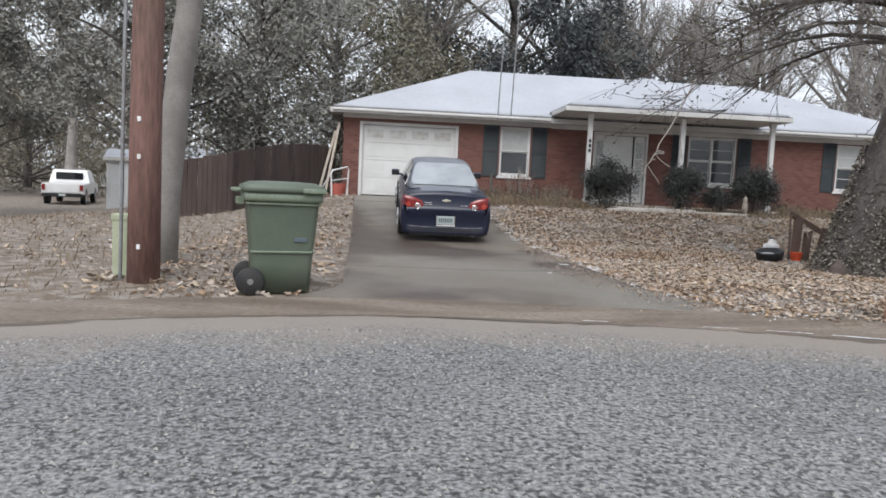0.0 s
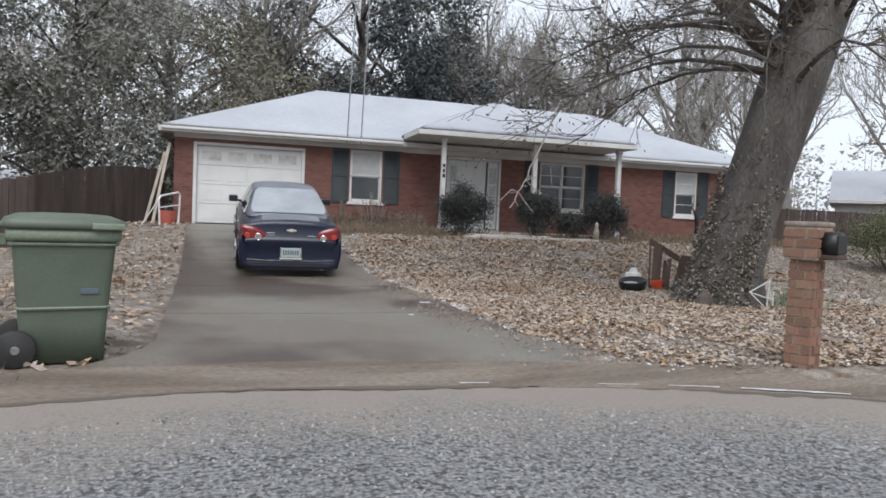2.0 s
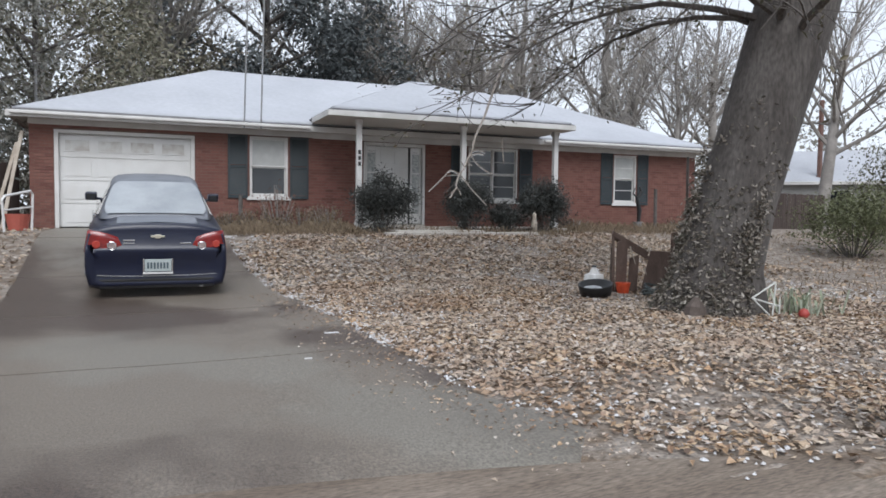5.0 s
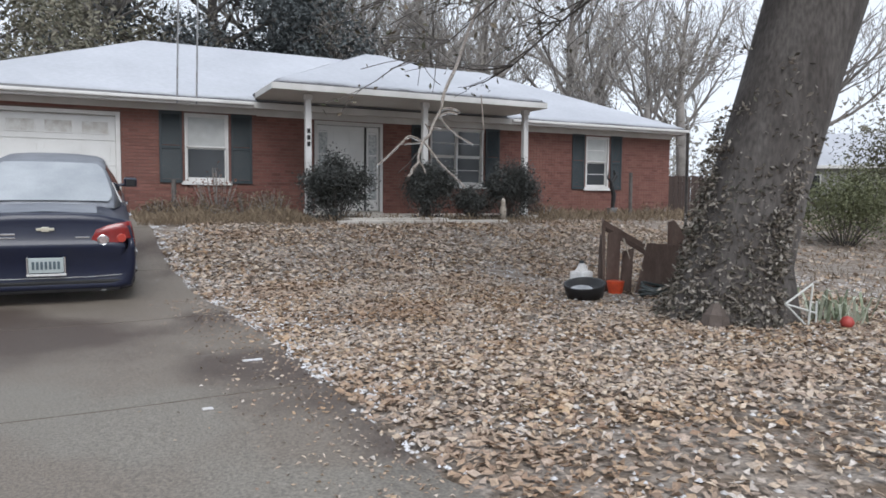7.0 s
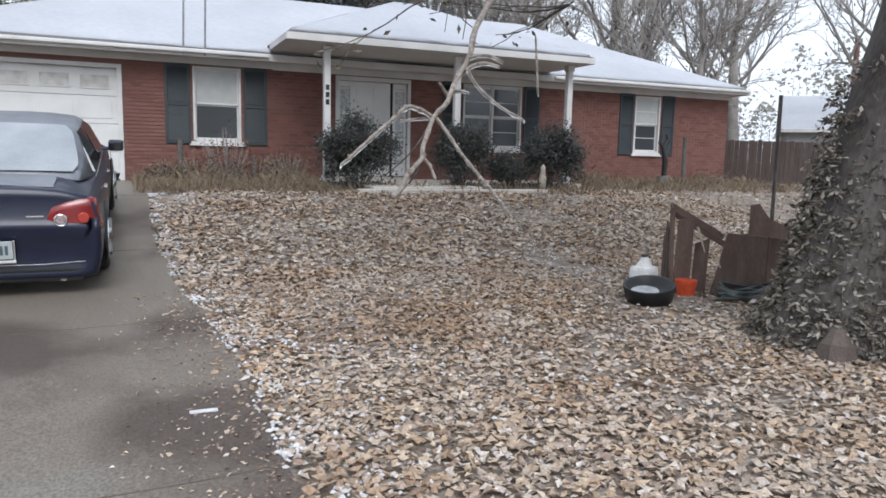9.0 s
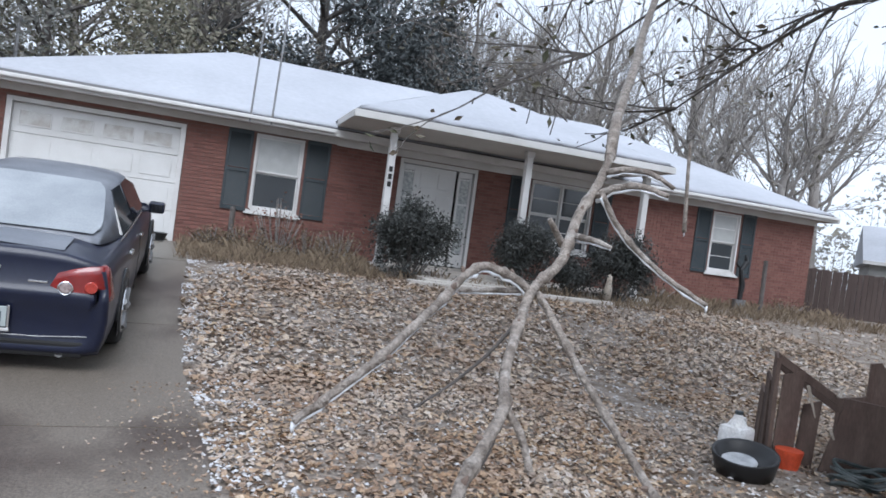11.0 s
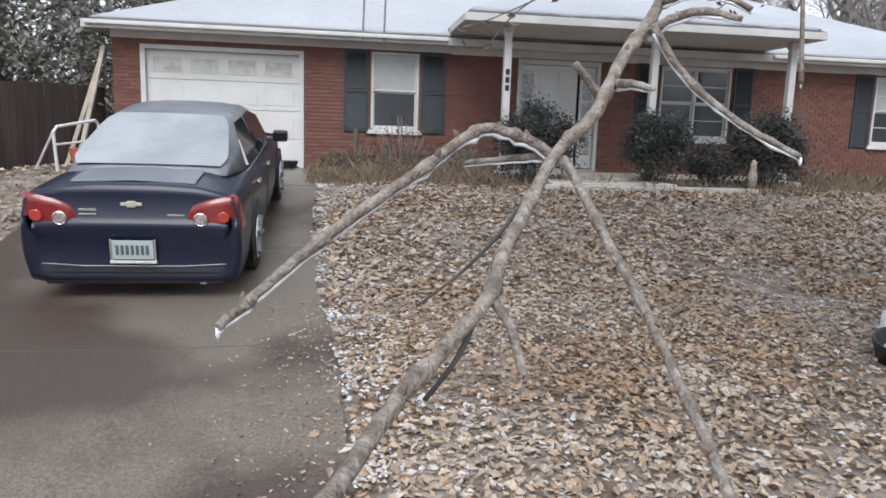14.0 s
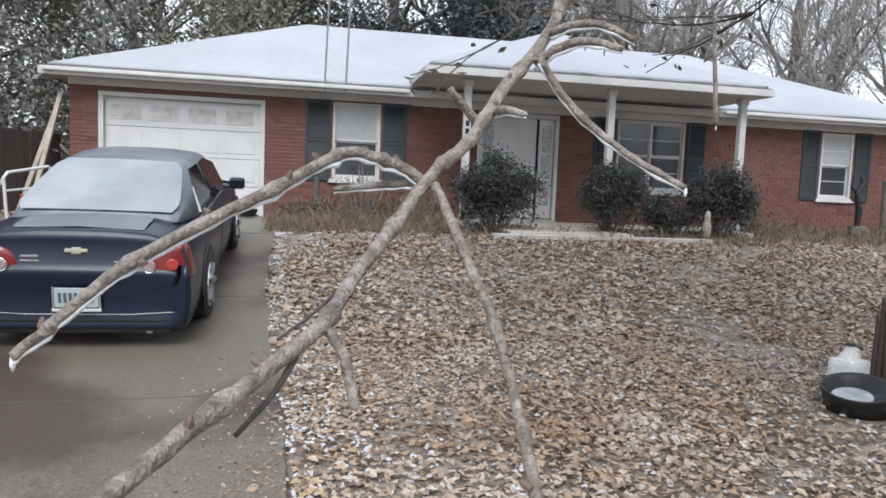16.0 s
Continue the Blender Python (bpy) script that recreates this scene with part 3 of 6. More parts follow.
def window(name, x0, x1, z0, z1, cols, blind_to, muntins):
    w = shape(name, M().rbox(x0 - 0.05, -0.03, z0 - 0.05, x1 + 0.05, -0.012, z0, 0.004).rbox(x0 - 0.08, -0.07, z0 - 0.09, x1 + 0.08, -0.013, z0 - 0.05, 0.008), TRIM, house, "white sash window with its sill")
    m, t = M(), 0.045
    m.rbox(x0, -0.02, z0, x0 + t, 0.12, z1, 0.005)
    m.rbox(x1 - t, -0.02, z0, x1, 0.12, z1, 0.005)
    m.rbox(x0 + t, -0.02, z1 - t, x1 - t, 0.12, z1, 0.005)
    m.rbox(x0 + t, -0.02, z0, x1 - t, 0.12, z0 + t, 0.005)
    shape("window_frame", m, TRIM, w)
    wide = (x1 - x0 - t) / cols
    zm = (z0 + z1) / 2
    for k in range(cols):
        a, b = x0 + t + k * wide, x0 + (k + 1) * wide
        if k:
            shape("mullion", M().rbox(a - t, 0.0, z0 + t, a, 0.11, z1 - t, 0.005), TRIM, w)
        for lo, hi, y in ((z0 + t, zm, 0.07), (zm, z1 - t, 0.035)):
            m = M()
            m.rbox(a, y, lo, a + 0.03, y + 0.03, hi, 0.004)
            m.rbox(b - 0.03, y, lo, b, y + 0.03, hi, 0.004)
            m.rbox(a + 0.03, y, lo, b - 0.03, y + 0.03, lo + 0.035, 0.004)
            m.rbox(a + 0.03, y, hi - 0.035, b - 0.03, y + 0.03, hi, 0.004)
            if muntins:
                m.rbox(a + 0.03, y + 0.008, (lo + hi) / 2 - 0.009, b - 0.03, y + 0.022, (lo + hi) / 2 + 0.009, 0.002)
            shape("sash", m, TRIM, w)
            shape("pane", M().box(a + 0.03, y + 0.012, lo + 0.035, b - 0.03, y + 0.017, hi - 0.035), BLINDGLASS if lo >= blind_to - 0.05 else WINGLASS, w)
        zb, m = blind_to, M()
        while zb < z1 - 0.08:
            m.add([(a + 0.02, 0.135, zb), (b - 0.02, 0.135, zb), (b - 0.02, 0.128, zb + 0.034), (a + 0.02, 0.128, zb + 0.034)], [(0, 1, 2, 3)])
            zb += 0.036
        if m.v:
            shape("blind", m, BLIND, w, "closed white slatted blind")


def shutter(x0, x1, z0, z1):
    s = shape("shutter", M().rbox(x0, -0.045, z0, x0 + 0.05, -0.014, z1, 0.005).rbox(x1 - 0.05, -0.045, z0, x1, -0.014, z1, 0.005).rbox(x0 + 0.05, -0.045, z1 - 0.07, x1 - 0.05, -0.014, z1, 0.005).rbox(x0 + 0.05, -0.045, z0, x1 - 0.05, -0.014, z0 + 0.08, 0.005).rbox(x0 + 0.05, -0.045, (z0 + z1) / 2 - 0.03, x1 - 0.05, -0.014, (z0 + z1) / 2 + 0.03, 0.005), SHUTTER, house, "dark green louvred shutter")
    m, z = M(), z0 + 0.09
    while z < z1 - 0.09:
        if abs(z - (z0 + z1) / 2) > 0.05:
            m.add([(x0 + 0.05, -0.038, z), (x1 - 0.05, -0.038, z), (x1 - 0.05, -0.02, z + 0.035), (x0 + 0.05, -0.02, z + 0.035)], [(0, 1, 2, 3)])
        z += 0.036
    shape("louvre", m, SHUTTER, s)


def build_garage_door():
    d = shape("garage_door", M().box(0.09, 0.10, 0.0, 2.95, 0.13, 2.16), DOOR_WHITE, house, "white sectional garage door with a row of small windows")
    for r in range(4):
        z0 = 0.01 + r * 0.5375
        shape("panel", M().rbox(0.09, 0.075, z0, 2.95, 0.099, z0 + 0.528, 0.008), DOOR_WHITE, d)
        for c in range(4):
            x = 0.2 + c * 0.695
            if r < 3:
                shape("raised_field", M().rbox(x, 0.066, z0 + 0.1, x + 0.56, 0.074, z0 + 0.43, 0.006), DOOR_WHITE, d)
            else:
                p = shape("lite", M().box(x + 0.02, 0.068, z0 + 0.15, x + 0.52, 0.073, z0 + 0.39), mat("dull_glass", (0.52, 0.52, 0.50), 0.3, spots=(0.3, 0.25, 0.22), scale=5.0, amount=0.6), d, "small dusty door window")
                m = M().rbox(x, 0.06, z0 + 0.13, x + 0.02, 0.074, z0 + 0.41, 0.003).rbox(x + 0.52, 0.06, z0 + 0.13, x + 0.54, 0.074, z0 + 0.41, 0.003)
                m.rbox(x + 0.02, 0.06, z0 + 0.13, x + 0.52, 0.074, z0 + 0.15, 0.003).rbox(x + 0.02, 0.06, z0 + 0.39, x + 0.52, 0.074, z0 + 0.41, 0.003)
                shape("lite_frame", m, DOOR_WHITE, p)
    m = M().rbox(0.0, -0.03, -0.05, 0.09, 0.12, 2.24, 0.006).rbox(2.95, -0.03, -0.05, 3.04, 0.12, 2.24, 0.006).rbox(0.09, -0.03, 2.16, 2.95, 0.12, 2.24, 0.006)
    shape("garage_frame", m, TRIM, house)


def build_entry():
    d = shape("front_door", M().rbox(7.72, 0.05, 0.12, 8.62, 0.1, 2.2, 0.006), DOOR_WHITE, house, "white front door between narrow sidelights")
    for x, z0, z1 in ((7.82, 0.3, 0.95), (8.22, 0.3, 0.95), (7.82, 1.1, 1.62), (8.22, 1.1, 1.62), (7.82, 1.75, 2.08), (8.22, 1.75, 2.08)):
        shape("door_panel", M().rbox(x, 0.038, z0, x + 0.3, 0.049, z1, 0.008), DOOR_WHITE, d)
    shape("door_knob", M().disc((8.55, 0.02, 1.05), (0, 1, 0), 0.035, 0.05, 12, 0.01), GOLD, d, "brass door knob")
    for x in (7.40, 8.68):
        s = shape("sidelight", M().rbox(x, 0.04, 0.12, x + 0.05, 0.1, 2.2, 0.005).rbox(x + 0.27, 0.04, 0.12, x + 0.32, 0.1, 2.2, 0.005).rbox(x + 0.05, 0.04, 0.12, x + 0.27, 0.1, 0.4, 0.005).rbox(x + 0.05, 0.04, 2.08, x + 0.27, 0.1, 2.2, 0.005), DOOR_WHITE, d, "leaded sidelight")
        for z in (0.4, 0.95, 1.5):
            shape("pane", M().box(x + 0.05, 0.065, z + 0.02, x + 0.27, 0.07, z + 0.53), mat("leaded_glass", (0.3, 0.32, 0.32), 0.2, spots=(0.55, 0.56, 0.55), scale=14.0, amount=0.8), s)
            shape("glazing_bar", M().rbox(x + 0.05, 0.055, z + 0.53, x + 0.27, 0.085, z + 0.57, 0.004), DOOR_WHITE, s)
    m = M().rbox(7.33, -0.03, 0.08, 7.40, 0.11, 2.30, 0.006).rbox(9.02, -0.03, 0.08, 9.09, 0.11, 2.30, 0.006).rbox(7.40, -0.03, 2.21, 9.02, 0.11, 2.30, 0.006)
    shape("door_frame", m, TRIM, house)
    shape("threshold", M().rbox(7.33, -0.08, 0.04, 9.09, 0.11, 0.1, 0.01), SLAB, house)


def build_porch():
    m = M().rbox(6.0, -2.15, -0.35, 12.4, -0.015, 0.05, 0.02)
    tagged(shape("porch_slab", m, SLAB), "pale concrete porch slab", "porch", kind="structure")
    m = M()
    for y, x0, x1 in ((-2.75, 7.2, 9.4),):
        m.rbox(x0, y - 0.45, -0.25, x1, y + 0.55, 0.02, 0.02)
    m.rbox(6.9, -3.35, -0.3, 10.8, -3.12, -0.02, 0.02)
    tagged(shape("front_walk", m, SLAB), "pale worn concrete walk before the porch", "walkway", kind="structure")
    for i, x in enumerate((6.69, 9.46, 12.2)):
        p = shape("porch_post", M().rbox(x - 0.065, -1.835, 0.05, x + 0.065, -1.705, 2.655, 0.012), TRIM, house, "square white wooden porch post")
        shape("post_base", M().rbox(x - 0.085, -1.855, 0.05, x + 0.085, -1.685, 0.2, 0.012), TRIM, p)
        shape("post_cap", M().rbox(x - 0.085, -1.855, 2.53, x + 0.085, -1.685, 2.65, 0.012), TRIM, p)
        if i == 0:
            for k in range(3):
                shape("number_bar", M().rbox(x - 0.035, -1.845, 1.82 - k * 0.14, x + 0.035, -1.837, 1.92 - k * 0.14, 0.003), BLACK, p)


BLINDGLASS = mat("blind_glass", (0.46, 0.47, 0.46), 0.12, spots=(0.36, 0.36, 0.35), scale=4.0, amount=0.5, spec=0.8, grain=0.05)
front_wall = build_walls()
build_roof()
build_garage_door()
build_entry()
build_porch()
window("window", 4.357, 5.306, 0.79, 2.30, 1, 1.5, False)
window("window", 10.42, 12.0, 0.80, 2.30, 2, 1.62, True)
window("window", 15.42, 16.25, 0.80, 2.28, 1, 0.9, True)
for a, b in ((3.82, 4.30), (5.36, 5.84), (9.88, 10.36), (12.06, 12.5), (14.92, 15.36), (16.31, 16.72)):
    shutter(a, b, 0.74, 2.33)

# ---- the car ----


def build_car():
    zr, zf = yard(2, -7.2) + 0.014, yard(2, -4.35) + 0.014
    tilt = math.degrees(math.atan2(zf - zr, 2.85))
    car = thing("car", (2.03, -8.32, zr - math.tan(radians(tilt)) * 1.08), "dark navy four-door saloon with frosted rear window, parked on the drive", "car", rx=tilt)
    W = 0.8925

    def section(y, w, zb, zs, zd, crown):
        """Half-round ring of the lower body at y: sill, flank, shoulder, deck."""
        half = [(w * 0.80, zb), (w * 0.95, zb + 0.03), (w * 0.985, zb + 0.16), (w, 0.52), (w * 0.995, 0.68), (w * 0.975, 0.80), (w * 0.94, zs - 0.03), (w * 0.88, zs), (w * 0.6, zd), (w * 0.3, zd + crown)]
        return [(x, y, z) for x, z in half] + [(0, y, zd + crown * 1.1)] + [(-x, y, z) for x, z in reversed(half)]

    rings = [section(0.03, W * 0.86, 0.30, 0.62, 0.63, 0.0), section(0.0, W * 0.93, 0.28, 0.70, 0.70, 0.0), section(0.015, W * 0.975, 0.24, 0.74, 0.75, 0.0), section(0.05, W * 0.99, 0.22, 0.76, 0.78, 0.0), section(0.055, W * 0.99, 0.22, 0.94, 0.975, 0.01),
             section(0.07, W * 0.985, 0.2, 0.985, 1.035, 0.015), section(0.11, W * 0.98, 0.2, 0.99, 1.045, 0.015), section(0.30, W * 0.992, 0.2, 0.99, 1.05, 0.02), section(0.7, W * 0.995, 0.19, 0.985, 1.06, 0.02), section(1.4, W, 0.18, 0.97, 1.0, 0.0), section(2.4, W, 0.18, 0.95, 0.98, 0.0),
             section(3.3, W * 0.995, 0.18, 0.93, 0.96, 0.02), section(3.9, W * 0.985, 0.19, 0.89, 0.93, 0.03), section(4.5, W * 0.94, 0.2, 0.8, 0.83, 0.03), section(4.75, W * 0.85, 0.24, 0.68, 0.7, 0.02), section(4.87, W * 0.66, 0.3, 0.56, 0.57, 0.0)]
    body = shape("body", M().loft(rings), PAINT, car, "glossy navy paintwork", True)
    # Cabin.
    def cabin(y, wb, zb, wr, zr_, e=0.05):
        half = [(wb, zb), (wb - (wb - wr) * 0.5, zb + (zr_ - zb) * 0.55), (wr + 0.02, zr_ - e), (wr - 0.06, zr_ - 0.012), (wr * 0.5, zr_ + 0.012)]
        return [(x, y, z) for x, z in half] + [(0, y, zr_ + 0.018)] + [(-x, y, z) for x, z in reversed(half)]

    rings = [cabin(0.62, 0.70, 1.03, 0.66, 1.06, 0.02), cabin(1.0, 0.76, 1.0, 0.62, 1.215), cabin(1.4, 0.79, 0.96, 0.60, 1.35), cabin(1.75, 0.80, 0.95, 0.595, 1.425), cabin(2.3, 0.80, 0.94, 0.595, 1.452), cabin(2.85, 0.80, 0.93, 0.59, 1.43), cabin(3.2, 0.79, 0.93, 0.58, 1.32), cabin(3.55, 0.77, 0.92, 0.6, 1.14), cabin(3.95, 0.72, 0.9, 0.62, 0.955, 0.02)]
    shape("roof", M().loft(rings), FROSTED, car, "navy roof dulled by frost", True)

    # Rear window, bowed.
    m = M()
    def back(u, v):
        y = 0.70 + 0.98 * v
        z = 1.092 + (1.424 - 1.092) * (v ** 0.93)
        c_ = 1 - 0.10 * abs(u) ** 6 * (2 * abs(v - 0.5)) ** 6
        return (u * (0.695 - 0.125 * v) * c_, y - 0.035 * (1 - abs(u) ** 2), z + 0.026 - 0.014 * u * u)
    vs = [back(-1 + 2 * i / 12, j / 8) for j in range(9) for i in range(13)]
    m.add(vs, [(j * 13 + i, j * 13 + i + 1, (j + 1) * 13 + i + 1, (j + 1) * 13 + i) for j in range(8) for i in range(12)])
    m.add([(x, y + 0.02, z - 0.03) for x, y, z in vs], [(j * 13 + i, j * 13 + i + 1, (j + 1) * 13 + i + 1, (j + 1) * 13 + i) for j in range(8) for i in range(12)])
    shape("rear_window", m, REARGLASS, car, "rear window white with frost", True)
    # Frost lying on the boot lid below the window.
    frost = [(x, y, 1.05 + 0.02 * (y - 0.2) + 0.022 * (1 - abs(x) / 0.53) + 0.016 - 0.012 * max(0, 0.24 - y) / 0.08) for y in (0.16, 0.24, 0.36, 0.5, 0.62) for x in (-0.5, -0.3, 0.0, 0.3, 0.5)]
    quads = [(j * 5 + i, j * 5 + i + 1, j * 5 + i + 6, j * 5 + i + 5) for j in range(4) for i in range(4)]
    m = M().add(frost + [(x, y, z - 0.02) for x, y, z in frost], quads + [tuple(q + 25 for q in f) for f in quads])
    shape("boot_frost", m, mat("boot_frost", (0.10, 0.11, 0.135), 0.5, spots=(0.3, 0.315, 0.34), scale=1.5, amount=0.7, sharp=0.4, grain=0.1), car, "white frost on the boot lid", True)
    for sgn in (1, -1):
        def side(y, v):
            b = 0.80 - 0.02 * abs(y - 2.3)
            return (sgn * (b + 0.024 - 0.19 * v), y, 0.985 + 0.385 * v)
        for ya, yb, top_a, top_b in ((1.22, 2.18, 0.62, 1.0), (2.26, 3.25, 1.0, 0.72)):
            pts = [side(ya + (0.12 if top_a < 1 else 0), 0.03), side(yb, 0.03), side(yb, top_b), side((ya + yb) / 2, 1.0), side(ya + (0.3 if top_a < 1 else 0), top_a)]
            k = [(x - sgn * 0.05, y, z) for x, y, z in pts]
            m = M().add(pts + k, [(0, 1, 2, 3, 4), (9, 8, 7, 6, 5)] + [(i, (i + 1) % 5, 5 + (i + 1) % 5, 5 + i) for i in range(5)])
            shape("side_window", m, DARKGLASS, car, "dark side window")
        m = M().tube([(sgn * 0.806, 1.15, 0.972), (sgn * 0.815, 2.2, 0.965), (sgn * 0.81, 3.3, 0.955)], 0.008, 6)
        shape("belt_strip", m, CHROME, car, "thin chrome window strip")
        for y0, y1 in ((1.28, 2.2), (2.24, 3.42)):
            d = M().tube([(sgn * 0.893, y1, 0.92), (sgn * 0.899, y1 + 0.01, 0.6), (sgn * 0.884, y1 - 0.02, 0.24)], 0.004, 4)
            shape("door_gap", d, BLACK, car)
            h = shape("door_handle", M().rbox(sgn * 0.885 - 0.02, y0 + 0.10, 0.80, sgn * 0.885 + 0.02, y0 + 0.27, 0.83, 0.008), CHROME, car, "chrome door handle")
        mirror = shape("door_mirror", M().rbox(sgn * 0.97 - 0.09, 3.10, 0.95, sgn * 0.97 + 0.09, 3.26, 1.08, 0.03), PAINT, car, "navy door mirror")
        shape("mirror_glass", M().rbox(sgn * 0.97 - 0.07, 3.092, 0.965, sgn * 0.97 + 0.07, 3.099, 1.065, 0.003), DARKGLASS, mirror)
        shape("mirror_arm", M().tube([(sgn * 0.8, 3.2, 0.96), (sgn * 0.92, 3.18, 0.98)], 0.022, 8), PAINT, mirror)
        # Wheels.
        for y in (1.08, 3.93):
            x = sgn * 0.80
            w = shape("wheel", M().disc((x, y, 0.33), (1, 0, 0), 0.33, 0.215, 28, 0.03), RUBBER, car, "worn black tyre on a silver rim", True)
            shape("rim", M().disc((x + sgn * 0.10, y, 0.33), (1, 0, 0), 0.225, 0.03, 24, 0.01), CHROME, w, "silver alloy rim")
            for a in range(5):
                ang = a * 2 * math.pi / 5
                shape("spoke", M().tube([(x + sgn * 0.118, y + 0.04 * math.cos(ang), 0.33 + 0.04 * math.sin(ang)), (x + sgn * 0.116, y + 0.21 * math.cos(ang), 0.33 + 0.21 * math.sin(ang))], [0.022, 0.03], 6), METAL, w)
            arch = M()
            pts = [(sgn * 0.888, y + 0.385 * math.cos(t), 0.33 + 0.385 * math.sin(t)) for t in [math.pi * k / 14 for k in range(15)]]
            arch.tube(pts, 0.014, 5)
            shape("wheel_arch", arch, BLACK, car)
            # Black sheet on the flank stands in for the shaded hollow round the tyre.
            k = M().add([(sgn * 0.886, y, 0.33)] + [(sgn * 0.899, y + 0.375 * math.cos(t), 0.33 + 0.375 * math.sin(t)) for t in [math.pi * k / 14 for k in range(15)]] + [(sgn * 0.899, y - 0.37, 0.17), (sgn * 0.899, y + 0.37, 0.17)], [(0, i, i + 1) for i in range(1, 17)] + [(0, 17, 1)])
            shape("wheel_well", k, BLACK, car, "black sheet for the shaded wheel arch opening")
        # Tail lamps that wrap the corner.
        m = M()
        plan = [(0.42, 0.050, 0.0), (0.49, 0.034, 0.35), (0.60, 0.028, 0.7), (0.72, 0.030, 0.9), (0.83, 0.045, 1.0), (0.872, 0.085, 1.0), (0.886, 0.16, 0.85), (0.888, 0.25, 0.5)]
        n_, outer, inner = len(plan), [], []
        for j in range(5):
            v = j / 4
            for x, y, u in plan:
                z = 0.685 + v * (0.165 + 0.125 * u)
                outer.append((sgn * x * (1.012 - 0.055 * v * smooth01((x - 0.6) / 0.2)), y - 0.014 + 0.03 * v * (1 if x < 0.85 else 0), z))
                inner.append((sgn * min(x, 0.80) * 0.98, y + 0.09, z))
        quads = [(j * n_ + i, j * n_ + i + 1, (j + 1) * n_ + i + 1, (j + 1) * n_ + i) for j in range(4) for i in range(n_ - 1)]
        m.add(outer + inner, quads + [tuple(q + 5 * n_ for q in f) for f in quads])
        edge = [i for i in range(n_)] + [n_ * j + n_ - 1 for j in range(1, 5)] + [4 * n_ + i for i in range(n_ - 2, -1, -1)] + [n_ * j for j in range(3, 0, -1)]
        m.f += [(edge[i], edge[(i + 1) % len(edge)], 5 * n_ + edge[(i + 1) % len(edge)], 5 * n_ + edge[i]) for i in range(len(edge))]
        lamp = shape("tail_lamp", m, REDLAMP, car, "red tail lamp with a clear round reversing light", True)
        shape("reversing_light", M().disc((sgn * 0.555, 0.018, 0.782), (0, 1, 0.0), 0.046, 0.03, 20, 0.008), CLEARLAMP, lamp, "clear round lens")
        shape("lamp_ring", M().tube([(sgn * 0.555 + 0.052 * math.cos(t), 0.008, 0.782 + 0.052 * math.sin(t)) for t in [2 * math.pi * k / 20 for k in range(21)]], 0.006, 5), CHROME, lamp)
        shape("inner_lamp", M().disc((sgn * 0.74, 0.018, 0.80), (0, 1, 0.0), 0.05, 0.02, 18, 0.006), mat("amber_red", (0.42, 0.045, 0.03), 0.2, coat=0.8), lamp)
        shape("lettering_bar", M().rbox(sgn * 0.35 - 0.07, 0.045, 0.80, sgn * 0.35 + 0.07, 0.056, 0.815, 0.003), CHROME, car, "small chrome badge strip")
    shape("lettering_bar", M().rbox(-0.42, 0.048, 0.835, -0.28, 0.058, 0.855, 0.003), CHROME, car)
    shape("badge", M().rbox(-0.085, 0.034, 0.885, 0.085, 0.062, 0.912, 0.006).rbox(-0.035, 0.033, 0.873, 0.035, 0.061, 0.924, 0.006), GOLD, car, "plain gold badge")
    shape("boot_gap", M().tube([(-0.46, 0.018, 0.735), (0, 0.014, 0.73), (0.46, 0.018, 0.735)], 0.005, 5), BLACK, car)
    shape("bumper_line", M().tube([(-0.80, 0.04, 0.385), (-0.4, -0.004, 0.375), (0.4, -0.004, 0.375), (0.80, 0.04, 0.385)], 0.005, 6), METAL, car, "thin pale bumper moulding")
    shape("bumper_skirt", M().rbox(-0.72, 0.02, 0.20, 0.72, 0.3, 0.335, 0.02), BLACK, car, "black lower bumper")
    pl = shape("number_plate", M().rbox(-0.165, -0.014, 0.435, 0.165, 0.0, 0.60, 0.006), PLATE, car, "pale number plate in a chrome holder")
    shape("plate_holder", M().rbox(-0.19, -0.006, 0.40, 0.19, 0.012, 0.425, 0.004).rbox(-0.185, -0.008, 0.425, -0.167, 0.01, 0.61, 0.004).rbox(0.167, -0.008, 0.425, 0.185, 0.01, 0.61, 0.004), CHROME, pl)
    # White colour on this strip stands for the sky reflected in the chrome.
    shape("plate_trim", M().rbox(-0.185, -0.020, 0.402, 0.185, -0.0065, 0.424, 0.003), WHITEMETAL, pl, "strip under the plate, coloured white for the chrome's reflection")
    for k in range(7):
        shape("plate_bar", M().rbox(-0.135 + k * 0.04, -0.018, 0.475, -0.11 + k * 0.04, -0.0141, 0.56, 0.001), INK, pl)
    shape("exhaust", M().disc((0.55, 0.12, 0.23), (0, 1, 0), 0.035, 0.2, 14, 0.005), METAL, car)


build_car()

# ---- bin, mailbox, poles ----


